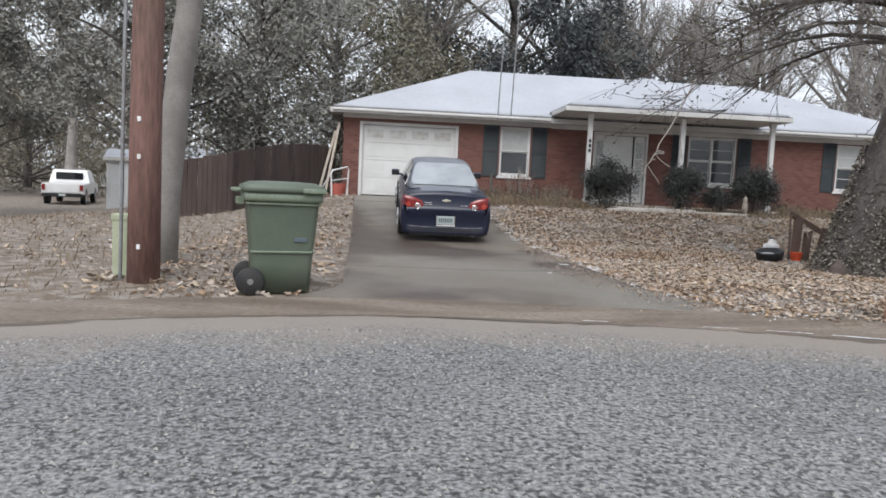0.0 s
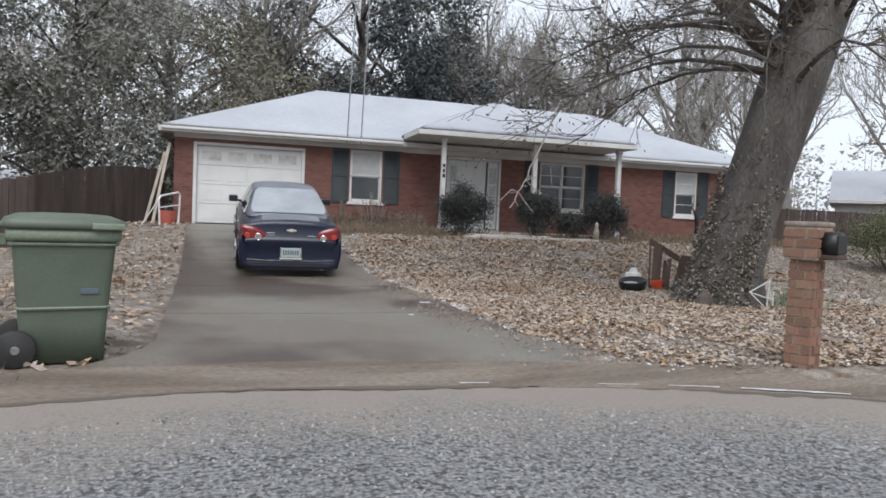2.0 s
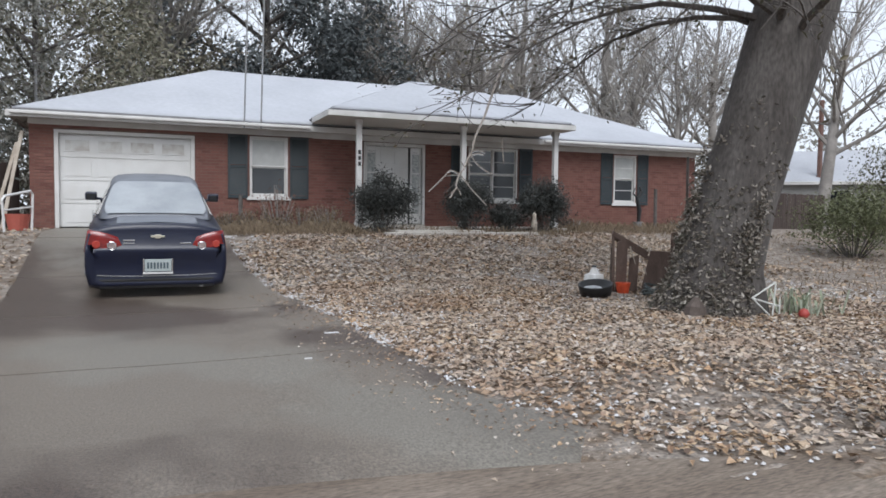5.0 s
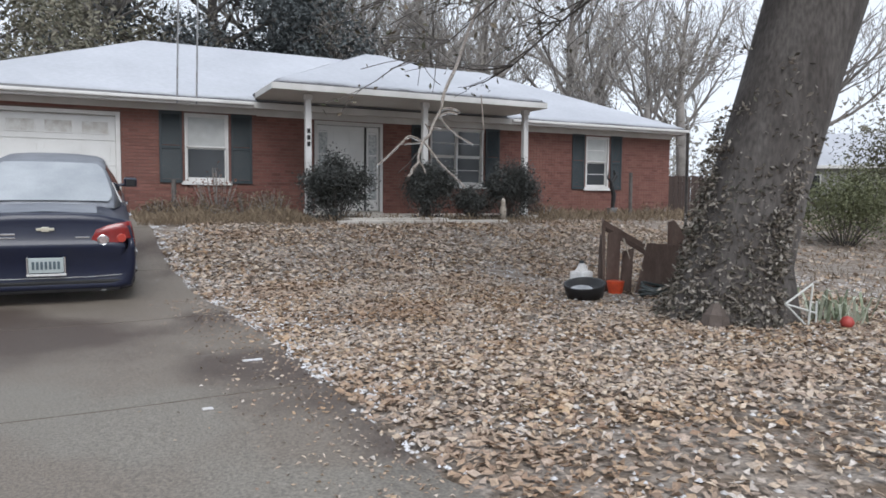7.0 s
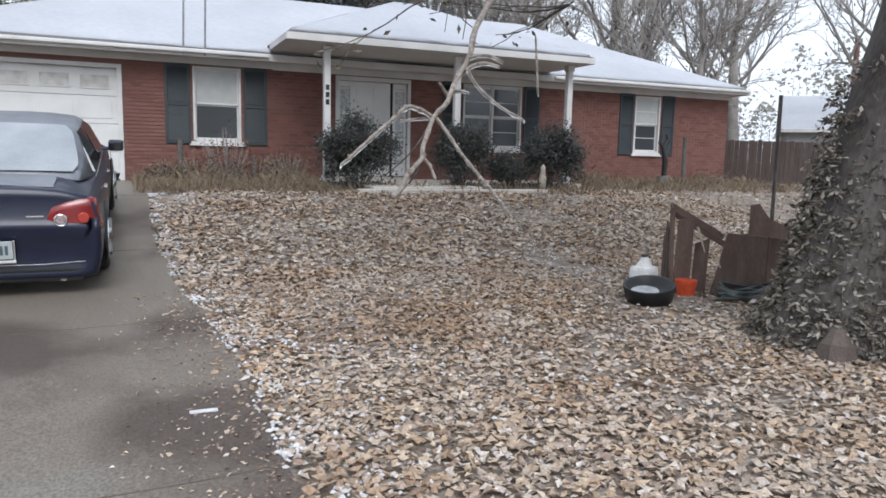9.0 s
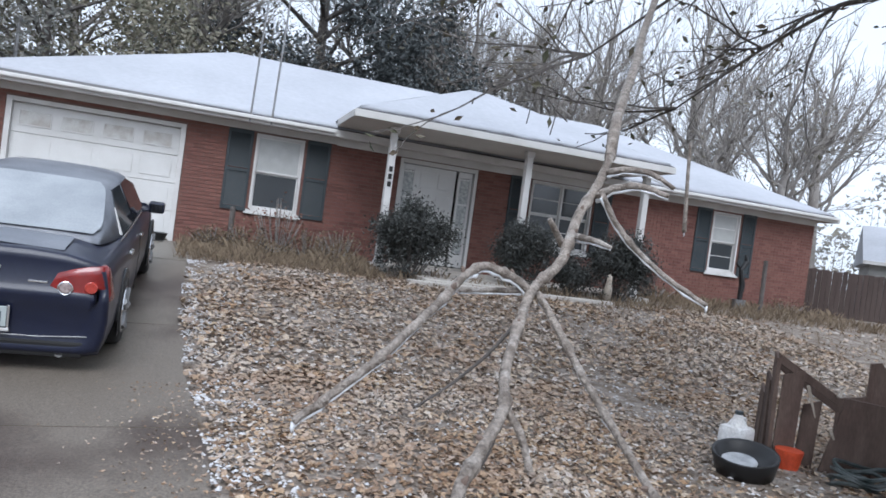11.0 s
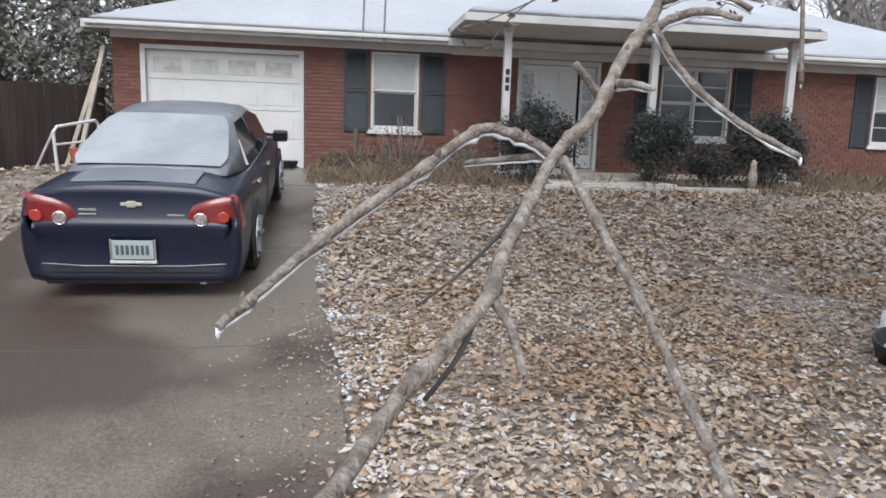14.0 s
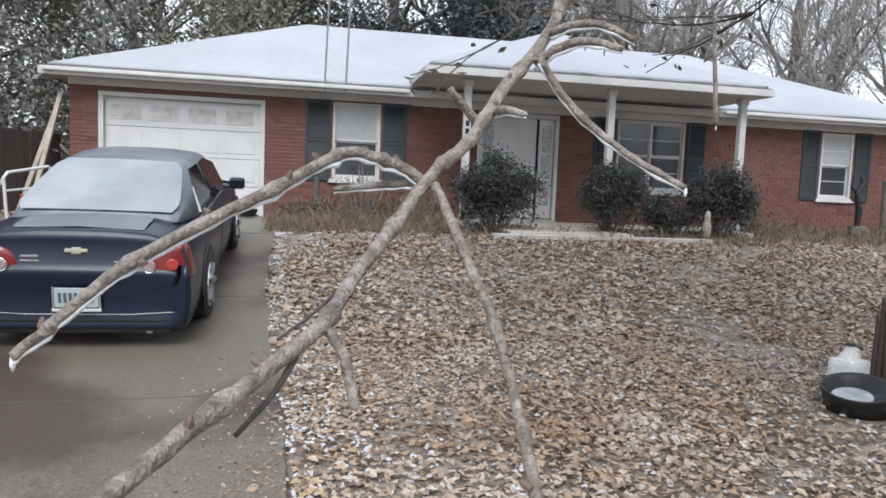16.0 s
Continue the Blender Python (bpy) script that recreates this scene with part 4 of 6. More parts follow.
def build_bin():
    b = thing("wheelie_bin", (-0.2, -15.12, yard(-0.2, -15)), "tall green plastic wheeled refuse bin on the verge", "refuse bin", rz=14)
    def ring_(w, d, z, r=0.06, y=0.0):
        pts = []
        for cx, cy, a0 in ((w - r, d - r, 0), (-w + r, d - r, 90), (-w + r, -d + r, 180), (w - r, -d + r, 270)):
            for k in range(4):
                a = radians(a0 + k * 30)
                pts.append((cx + r * math.cos(a), cy + y + r * math.sin(a), z))
        return pts
    shape("body", M().loft([ring_(0.27, 0.27, 0.02), ring_(0.285, 0.285, 0.3), ring_(0.30, 0.30, 0.48), ring_(0.335, 0.345, 0.9), ring_(0.345, 0.36, 0.98)]), BIN, b, "tapered green plastic body", True)
    shape("rim", M().loft([ring_(0.36, 0.375, 0.90, 0.07), ring_(0.37, 0.385, 0.93, 0.07), ring_(0.37, 0.385, 0.985, 0.07), ring_(0.35, 0.365, 0.99, 0.07)]), BINRIM, b, "pale scuffed rim", True)
    lid = shape("lid", M().loft([ring_(0.385, 0.40, 0.985, 0.08), ring_(0.395, 0.41, 1.01, 0.08), ring_(0.385, 0.40, 1.05, 0.08), ring_(0.30, 0.31, 1.085, 0.08), ring_(0.15, 0.16, 1.095, 0.07)]), BIN, b, "domed green lid", True)
    shape("lid_lip", M().rbox(0.16, -0.44, 0.99, 0.38, -0.38, 1.035, 0.012), BINRIM, lid)
    for z in (0.42, 0.88):
        pts = ring_(0.297 if z < 0.6 else 0.345, 0.305 if z < 0.6 else 0.355, z, 0.06)
        k = pts[8:]
        shape("band", M().tube(k, 0.012, 6), BINRIM, b, "pale raised band")
    shape("handle_bar", M().tube([(-0.40, -0.2, 1.0), (-0.46, -0.2, 1.0), (-0.46, 0.22, 1.0), (-0.40, 0.22, 1.0)], 0.018, 8), BINRIM, b)
    shape("lift_bracket", M().rbox(-0.43, -0.16, 0.86, -0.36, 0.16, 0.93, 0.01), BINRIM, b)
    for y in (-0.30, 0.30):
        w = shape("wheel", M().disc((-0.30, y, 0.135), (0, 1, 0), 0.135, 0.06, 22, 0.015), RUBBER, b, "black plastic wheel", True)
        shape("hub", M().disc((-0.30, y * 1.11, 0.135), (0, 1, 0), 0.03, 0.02, 12, 0.004), METAL, w)
    shape("axle", M().tube([(-0.30, -0.33, 0.135), (-0.30, 0.33, 0.135)], 0.012, 8), METAL, b)
    shape("moulded_mark", M().rbox(0.10, -0.318, 0.52, 0.22, -0.305, 0.56, 0.004), INK, b)


def build_mailbox():
    x, y = 5.42, -16.42
    z0 = yard(x, y) - 0.03
    p = thing("mailbox_pillar", (x, y, z0), "brick mailbox pillar with pale mortar and a black mailbox", "mailbox", rz=-68)
    core = shape("pillar", M().box(-0.09, -0.09, -0.1, 0.09, 0.09, 0.93), PILLAR_MORTAR, p, "mortared core")
    me = M().box(-0.076, -0.008, 0, 0.076, 0.05, 0.063)
    mesh = bpy.data.meshes.new("brick")
    mesh.from_pydata(me.v, [], me.f)
    mesh.materials.append(PILLAR_BRICK)
    me2 = M().box(-0.036, -0.008, 0, 0.036, 0.05, 0.063)
    mesh2 = bpy.data.meshes.new("half_brick")
    mesh2.from_pydata(me2.v, [], me2.f)
    mesh2.materials.append(PILLAR_BRICK)

    def lay(z, half):
        for side in range(4):
            a = side * math.pi / 2
            rot = Matrix.Rotation(a, 4, "Z")
            for mm, u in ((mesh, -half + 0.076 * half / 0.124), (mesh2, half - 0.036 * half / 0.124)) if round(z / 0.0745) % 2 == side % 2 else ((mesh2, -half + 0.036 * half / 0.124), (mesh, half - 0.076 * half / 0.124)):
                ob = new("brick", mm)
                ob.parent = core
                ob.matrix_basis = rot @ pose(u, -half + rng.uniform(-0.003, 0.003), z) @ Matrix.Diagonal((half / 0.124, 1, 1, 1))
    for k in range(13):
        lay(0.0 + k * 0.0745, 0.092)
    cap = shape("cap", M().box(-0.128, -0.128, 0.90, 0.128, 0.128, 1.16), PILLAR_MORTAR, p, "wider brick head")
    core = cap
    for k in range(3):
        lay(0.92 + k * 0.078, 0.13)
    shape("cap_stone", M().rbox(-0.14, -0.14, 1.16, 0.14, 0.14, 1.20, 0.015), mat("cap_stone", (0.22, 0.17, 0.14), 0.9, spots=(0.35, 0.33, 0.32), scale=9.0), p)
    prof = [(0.085 * math.cos(t), 0.09 + 0.085 * math.sin(t)) for t in [math.pi * k / 10 for k in range(11)]]
    rings = [[(xx, u, zz) for u, zz in [(0.085, 0.0)] + prof + [(-0.085, 0.0)]] for xx in (0.12, 0.25)]
    b = shape("mailbox", M().loft([[(q[0], q[1], q[2] + 0.95) for q in r] for r in rings]), BLACK, p, "black metal mailbox with a rounded top", True)
    shape("mailbox_door", M().rbox(0.251, -0.08, 0.955, 0.262, 0.08, 1.10, 0.004), BLACK, b)
    shape("shelf", M().rbox(0.10, -0.09, 0.91, 0.26, 0.09, 0.945, 0.008), CRATE, p)


def build_poles():
    z = yard(-1.67, -14.8)
    p = shape("utility_pole", M().tube([(-1.62, -14.8, z - 0.3), (-1.61, -14.8, z + 1.5), (-1.56, -14.8, 4.0), (-1.47, -14.75, 9.0)], [0.165, 0.155, 0.145, 0.12], 20), POLE, None, "", True)
    tagged(p, "weathered reddish-brown wooden utility pole", "utility pole")
    for h in (0.35, 1.25, 1.62):
        shape("tag", M().rbox(-1.64, -14.965, z + h, -1.605, -14.94, z + h + 0.05, 0.003), WHITEMETAL, p, "small pale metal tag")
    shape("conduit", M().tube([(-1.86, -14.78, z - 0.05), (-1.83, -14.78, 1.5), (-1.76, -14.75, 5.0)], 0.02, 8), METAL, p)
    q = thing("slender_tree", (-1.98, -13.0, z), "slender pale grey tree leaning beside the pole", "tree")
    shape("trunk", M().tube([(0, 0, -0.3), (0.05, 0, 0.8), (0.2, 0, 2.37), (0.38, 0, 3.77), (0.78, 0, 7.8)], [0.20, 0.165, 0.16, 0.15, 0.11], 16), FARBARK, q, "", True)
    shape("limb", M().tube([(0.5, 0, 5.0), (1.0, 0.3, 6.2), (1.2, 0.6, 7.6)], [0.08, 0.06, 0.03], 8), FARBARK, q)
    shape("limb", M().tube([(0.6, 0, 6.0), (0.1, -0.3, 7.0), (-0.2, -0.4, 8.4)], [0.07, 0.05, 0.03], 8), FARBARK, q)
    u = thing("utility_pedestal", (-1.93, -14.5, z), "pale green plastic telephone pedestal", "pedestal")
    shape("housing", M().rbox(-0.085, -0.085, -0.05, 0.085, 0.085, 0.62, 0.02), PALEGREEN, u)
    shape("cap", M().rbox(-0.095, -0.095, 0.60, 0.095, 0.095, 0.68, 0.02), PALEGREEN, u)


def build_mast():
    a = thing("antenna_mast", (4.16, -0.50, 2.45), "tall thin two-legged steel antenna mast fixed to the eave", "antenna mast")
    for dx in (0.0, 0.40):
        shape("leg", M().tube([(dx, -0.01, 0), (dx + 0.03, -0.02, 1.2), (dx * 0.9 + 0.22, 0, 7.0)], 0.019, 8), METAL, a)
    b = shape("roof_pipe", M().tube([(-0.72, 3.2, 2.4), (-0.72, 3.2, 4.2)], 0.035, 10), METAL)
    tagged(b, "thin grey vent pole beside the roof", "vent pipe")
    shape("pipe_cap", M().disc((-0.72, 3.2, 4.22), (0, 0, 1), 0.07, 0.08, 12, 0.01), METAL, b)


build_bin()
build_mailbox()
build_poles()
build_mast()

# ---- trees and plants ----


def limb(m, tips, p, way, length, radius, depth, spread, r, droop=0.0, thin=0.004):
    """Grows a limb and its boughs into the mesh m; collects twig points in tips."""
    steps = 4
    pts, radii = [Vector(p)], [radius]
    d = Vector(way).normalized()
    for k in range(steps):
        d = (d + Vector((r.uniform(-1, 1), r.uniform(-1, 1), r.uniform(-0.6, 0.9) - droop)) * 0.22).normalized()
        pts.append(pts[-1] + d * length / steps)
        radii.append(max(radius * (1 - 0.5 * (k + 1) / steps), thin))
    m.tube(pts, radii, 7 if radius > 0.1 else 5 if radius > 0.03 else 3, caps=False)
    if depth <= 1:
        tips += pts[1:]
    if depth > 0:
        for k in range(r.choice((3, 4, 4)) if depth > 1 else 4):
            i = r.randint(1, steps)
            side = Vector((r.uniform(-1, 1), r.uniform(-1, 1), r.uniform(-0.5, 0.8))).normalized()
            limb(m, tips, pts[i], (d + side * spread).normalized(), length * r.uniform(0.5, 0.8), radii[i] * r.uniform(0.5, 0.75), depth - 1, spread, r, droop, thin)
        limb(m, tips, pts[-1], d, length * 0.7, radii[-1] * 0.9, depth - 1, spread, r, droop, thin)


def leaf_cloud(points, count, size, r, scatter, flat=0.0, keep=None):
    """Small folded leaves round the given points."""
    v, f = [], []
    for _ in range(count):
        p = Vector(r.choice(points)) + Vector((r.gauss(0, scatter), r.gauss(0, scatter), r.gauss(0, scatter * (1 - flat))))
        if keep and not keep(p):
            continue
        a = Vector((r.uniform(-1, 1), r.uniform(-1, 1), r.uniform(-1, 0.4))).normalized()
        b = a.orthogonal().normalized()
        b = (Matrix.Rotation(r.uniform(0, 6.28), 3, a) @ b)
        s = size * r.uniform(0.6, 1.3)
        c = a.cross(b)
        k = len(v)
        v += [p, p + a * s * 0.5 + b * s * 0.22 + c * s * 0.08, p + a * s, p + a * s * 0.5 - b * s * 0.22 + c * s * 0.08]
        f += [(k, k + 1, k + 2), (k, k + 2, k + 3)]
    return v, f


def bare_tree(at, height, lean, seed, material, label, leaves=0, leaf_mat=None, leaf_size=0.14, radius=None, depth=4, spread=0.75, base=0.3, group="trees behind the house"):
    r = random.Random(seed)
    t = thing("tree", at, label, "tree", group)
    m, tips = M(), []
    rad = radius or height * 0.022
    pts = [(0, 0, -0.3), (0, 0, 0.25), (lean[0] * 0.3, lean[1] * 0.3, height * base * 0.5), (lean[0] * 0.6, lean[1] * 0.6, height * base), (lean[0], lean[1], height * 0.52)]
    m.tube(pts, [rad * 1.35, rad * 1.08, rad * 0.95, rad * 0.85, rad * 0.6], 12)
    trunk = shape("trunk", m, material, t, "", True)
    m = M()
    for k in range(9):
        u = 0.5 + 0.5 * (k / 8)
        p = Vector(pts[3]).lerp(Vector(pts[4]), max(0, (u - 0.5) * 2))
        a = k * 2.4 + r.uniform(-0.4, 0.4)
        limb(m, tips, p, (math.cos(a), math.sin(a), r.uniform(0.5, 1.4)), height * r.uniform(0.19, 0.27), rad * r.uniform(0.28, 0.45), depth - 1, spread, r, thin=0.009)
    limb(m, tips, pts[4], (lean[0] * 0.1, lean[1] * 0.1, 1), height * 0.24, rad * 0.55, depth - 1, spread, r, thin=0.009)
    raw("crown", m.v, m.f, material, t, "bare frosted twigs")
    if leaves:
        v, f = leaf_cloud(tips, leaves, leaf_size, r, 0.22)
        raw("leaves", v, f, leaf_mat, t, "sparse clinging leaves")
    return t


def evergreen(at, height, width, seed, material, label, count, size, low=0.08, group="evergreens behind the house", lobes=26, hollow=0.6):
    """Tapered trunk, limbs, and clumps of leaves with gaps between them."""
    r = random.Random(seed)
    t = thing("evergreen_tree", at, label, "tree", group)
    m = M().tube([(0, 0, -0.3), (0.05, 0, height * 0.3), (0.0, 0.1, height * 0.65), (0, 0, height * 0.93)], [0.028 * height, 0.022 * height, 0.012 * height, 0.02], 10)
    centers = []
    for k in range(lobes):
        u = low + (1 - low) * ((k + r.random()) / lobes)
        reach = width * 0.5 * (0.45 + 0.75 * math.sin(math.pi * min(1, 0.12 + u * 0.86)) ** 0.8)
        a = k * 2.399 + r.uniform(-0.5, 0.5)
        rr = reach * r.uniform(hollow, 1.1)
        c = Vector((rr * math.cos(a), rr * math.sin(a), u * height * r.uniform(0.92, 1.04)))
        m.tube([(0, 0, max(0.3, c.z - reach * 0.5)), (c.x * 0.5, c.y * 0.5, c.z - reach * 0.2), tuple(c)], [0.008 * height, 0.005 * height, 0.01], 5)
        for _ in range(7):
            centers.append(c + Vector((r.gauss(0, 1), r.gauss(0, 1), r.gauss(0, 0.7))) * width * 0.09)
    shape("trunk", m, BARK, t)
    v, f = leaf_cloud(centers, count, size, r, width * 0.055)
    raw("crown", v, f, material, t, "uneven leafy crown")
    return t


def shrub(at, w, d, h, seed, material, label, count, size, name="shrub", group="", twiggy=False):
    r = random.Random(seed)
    s = thing(name, at, label, "shrub", group)
    m, pts = M(), []
    for k in range(26):
        a = r.uniform(0, 6.28)
        q = math.sqrt(r.random())
        top = Vector((w * 0.5 * q * math.cos(a), d * 0.5 * q * math.sin(a), h * (1.0 - 0.35 * q * q) * r.uniform(0.75, 1.0)))
        mid = Vector((top.x * 0.7, top.y * 0.7, top.z * 0.5))
        m.tube([(top.x * 0.15, top.y * 0.15, -0.1), mid, top], [0.014, 0.010, 0.005], 5)
        for u in (0.45, 0.6, 0.75, 0.88, 0.97):
            pts.append(mid.lerp(top, (u - 0.35) / 0.65))
            e = r.uniform(0, 6.28)
            pts.append(mid.lerp(top, (u - 0.35) / 0.65) + Vector((math.cos(e) * w * 0.12, math.sin(e) * d * 0.12, r.uniform(-0.1, 0.05) * h)))
        if r.random() < 0.8:
            pts.append(Vector((top.x * 1.1, top.y * 1.1, h * r.uniform(0.12, 0.4))))
    shape("stem", m, FARBARK if twiggy else BARK, s)
    v, f = leaf_cloud(pts, count, size, r, w * 0.07, keep=lambda p: p.z > 0.03)
    raw("foliage", v, f, material, s)
    return s


def build_oak():
    """The big leaning tree in the front yard, with ivy on its foot and low twigs."""
    r = random.Random(21)
    bx, by = 7.97, -12.15
    bz = yard(bx, by)
    t = thing("oak_tree", (bx, by, bz), "large leaning grey-barked oak with ivy on its foot", "tree")
    line = [(-0.05, 0, -0.3), (0.0, 0, 0.05), (0.08, -0.02, 0.5), (0.27, -0.05, 1.2), (0.56, -0.1, 2.2), (0.88, -0.15, 3.2), (1.25, -0.2, 4.4), (1.6, -0.2, 5.8), (1.9, -0.1, 8.0)]
    rad = [0.70, 0.60, 0.49, 0.45, 0.445, 0.465, 0.46, 0.38, 0.27]
    rings = []
    for k, (p, q) in enumerate(zip(line, rad)):
        ring_ = []
        for i in range(28):
            a = 2 * math.pi * i / 28
            bumpy = 1 + (0.16 if k < 2 else 0.05) * noise.noise((math.cos(a) * 1.6, math.sin(a) * 1.6, p[2] * 0.6)) + 0.02 * math.sin(a * 9 + p[2])
            ring_.append((p[0] + q * bumpy * math.cos(a), p[1] + q * bumpy * math.sin(a), p[2]))
        rings.append(ring_)
    m = M().loft(rings)
    shape("trunk", m, BARK, t, "thick leaning trunk, furrowed dark bark", True)
    # Great limbs.
    m, tips = M(), []
    limbs = [((1.1, -0.15, 3.4), (-0.9, 0.25, 0.75), 3.2, 0.2), ((1.2, -0.2, 3.9), (-0.55, -0.7, 0.8), 3.0, 0.17), ((1.5, -0.2, 4.6), (-0.8, -0.2, 0.55), 3.4, 0.18),
             ((1.5, -0.1, 4.4), (0.9, 0.3, 0.8), 3.0, 0.2), ((1.9, -0.2, 5.8), (-0.5, 0.6, 0.8), 3.2, 0.17), ((2.0, -0.2, 6.3), (0.4, -0.6, 0.9), 3.2, 0.17), ((2.2, -0.1, 7.8), (-0.2, 0, 1), 3.2, 0.2), ((1.8, -0.2, 5.2), (-1, 0.05, 0.25), 3.6, 0.15)]
    for p, way, length, q in limbs:
        limb(m, tips, p, way, length, q, 4, 0.8, r, 0.04, 0.007)
    raw("crown", m.v, m.f, BARK, t, "spreading bare limbs and twigs")
    v, f = leaf_cloud(tips, 24000, 0.10, r, 0.16)
    raw("leaves", v, f, OAKLEAF, t, "dark leaves still clinging to the twigs")
    # Long low twigs that hang over the yard towards the house and the drive.
    m, low = M(), []
    for k in range(16):
        a = radians(150 + k * 7 + r.uniform(-6, 6))
        start = Vector((0.7 + r.uniform(0, 0.9), -0.15, r.uniform(3.0, 4.6)))
        reach = r.uniform(2.6, 5.0)
        pts, radii = [], []
        for i in range(8):
            u = i / 7
            p = start + Vector((math.cos(a), math.sin(a), 0)) * reach * u + Vector((r.gauss(0, 0.05), r.gauss(0, 0.05), 0.75 * math.sin(u * 2.2) - 1.25 * u * u))
            pts.append(p)
            radii.append(0.05 * (1 - u) ** 1.3 + 0.006)
        m.tube(pts, radii, 6, caps=False)
        for i in range(3, 8):
            for _ in range(3):
                limb(m, low, pts[i], (math.cos(a) + r.uniform(-0.8, 0.8), math.sin(a) + r.uniform(-0.8, 0.8), r.uniform(-0.6, 0.5)), r.uniform(0.35, 0.9), 0.011, 1, 0.8, r, 0.15, 0.004)
    raw("low_bough", m.v, m.f, BARK, t, "thin drooping twigs")
    v, f = leaf_cloud(low, 3000, 0.065, r, 0.06)
    raw("hanging_leaves", v, f, OAKLEAF, t, "dangling dead leaves")
    # Ivy and litter at the foot.
    pts = []
    for _ in range(900):
        z = abs(r.gauss(0, 0.85))
        a = r.uniform(math.pi * 0.72, math.pi * 1.48)
        q = 0.505 + 0.28 * max(0, 0.4 - z)
        pts.append(Vector((0.30 * min(z, 2.0) - 0.02 + q * math.cos(a), q * math.sin(a), z)))
    v, f = leaf_cloud(pts, 11000, 0.06, r, 0.04)
    raw("ivy", v, f, IVYLEAF, t, "brown and green ivy round the foot")


build_oak()

# Trees behind and beside the house.
bare_tree((2.0, 15.0, -0.4), 15.0, (0.5, 0.0), 3, FARBARK, "tall bare grey tree behind the house", 3800, PALELEAF)
bare_tree((-1.5, 17.0, -0.5), 14.0, (-0.6, 0.2), 4, FARBARK, "bare grey tree with pale clinging leaves", 4200, PALELEAF)
bare_tree((14.0, 17.0, -0.5), 14.0, (0.4, 0.0), 5, FARBARK, "bare grey tree with frosted twigs", 2600, PALELEAF)
bare_tree((17.5, 14.0, -0.5), 13.0, (-0.5, 0.3), 6, FARBARK, "bare forked tree behind the roof", 1200, PALELEAF)
bare_tree((21.0, 18.0, -0.6), 15.0, (0.8, 0.0), 8, FARBARK, "bare spreading tree by the far fence", 500, PALELEAF)
bare_tree((25.0, 13.0, -0.6), 13.0, (0.7, 0.0), 9, FARBARK, "bare tree against the bright sky", 300, PALELEAF)
bare_tree((31.0, 12.0, -0.6), 14.0, (-0.5, 0.0), 10, FARBARK, "bare tree by the neighbouring house", 700, PALELEAF)
bare_tree((28.0, 3.0, -0.6), 12.0, (0.9, 0.0), 31, FARBARK, "bare slender tree by the side yard", 500, PALELEAF)
bare_tree((11.0, 22.0, -0.6), 17.0, (0.4, 0.0), 11, FARBARK, "tall bare tree in the wood behind", 3000, PALELEAF)
bare_tree((-9.0, 24.0, -0.6), 15.0, (0.4, 0.0), 12, FARBARK, "bare tree beyond the truck", 2200, PALELEAF)
bare_tree((-17.0, 20.0, -0.7), 13.0, (0.4, 0.0), 13, FARBARK, "bare tree in the open lot", 1500, PALELEAF)
bare_tree((25.0, 22.0, -0.6), 14.0, (-0.4, 0.0), 52, FARBARK, "bare grey tree beyond the far fence", 700, PALELEAF)
bare_tree((28.0, 18.5, -0.5), 17.0, (0.2, 0.1), 60, FARBARK, "bare grey winter tree behind the houses", 2600, PALELEAF)
bare_tree((15.5, 27.0, -0.6), 16.0, (0.2, 0.0), 54, FARBARK, "tall bare tree deep in the wood", 2200, PALELEAF)
bare_tree((19.0, 24.0, -0.6), 15.0, (0.4, 0.0), 51, FARBARK, "bare twiggy tree in the wood behind", 900, PALELEAF)
bare_tree((22.5, 6.0, -0.5), 10.0, (0.6, 0.0), 55, FARBARK, "slim bare tree behind the side fence", 900, PALELEAF)
evergreen((7.4, 16.5, -0.4), 15.5, 9.5, 14, PINE, "big dark evergreen towering behind the house", 30000, 0.27, 0.1)
evergreen((12.2, 15.0, -0.4), 9.0, 6.5, 15, PINE, "dark bushy evergreen behind the porch roof", 13000, 0.24)
evergreen((-3.4, 2.2, -0.5), 8.2, 5.4, 16, EVERGREEN, "dark dense evergreen behind the fence", 23000, 0.16, 0.02, lobes=38)
evergreen((-6.6, 0.6, -0.7), 9.0, 4.6, 17, EVERGREEN, "dark evergreen with hanging boughs beside the fence", 24000, 0.16, 0.3)
evergreen((-1.4, 9.0, -0.4), 9.0, 7.0, 18, mat("brown_green_leaf", (0.09, 0.085, 0.05), 0.7, island=[(0.09, 0.09, 0.06), (0.15, 0.14, 0.10), (0.21, 0.19, 0.14)]), "brownish bushy tree beside the garage", 24000, 0.19, 0.02)
evergreen((-14.5, 5.5, -0.7), 9.5, 5.0, 19, EVERGREEN, "dark tree over the open lot", 30000, 0.17, 0.25)
evergreen((-24.0, 30.0, -0.7), 11.0, 12.0, 34, PALELEAF, "hazy grey-brown trees beyond the open lot", 22000, 0.3, 0.02)
evergreen((-33.0, 40.0, -0.7), 11.0, 13.0, 35, PALELEAF, "hazy grey-brown trees beyond the open lot", 20000, 0.32, 0.02)
evergreen((3.5, 20.0, -0.5), 9.0, 9.0, 20, PALELEAF, "grey-brown thicket behind the roof", 12000, 0.3, 0.02)
evergreen((27.5, 16.0, -0.5), 7.5, 3.0, 33, EVERGREEN, "far dark conifer beside the neighbouring house", 4000, 0.2, 0.1)

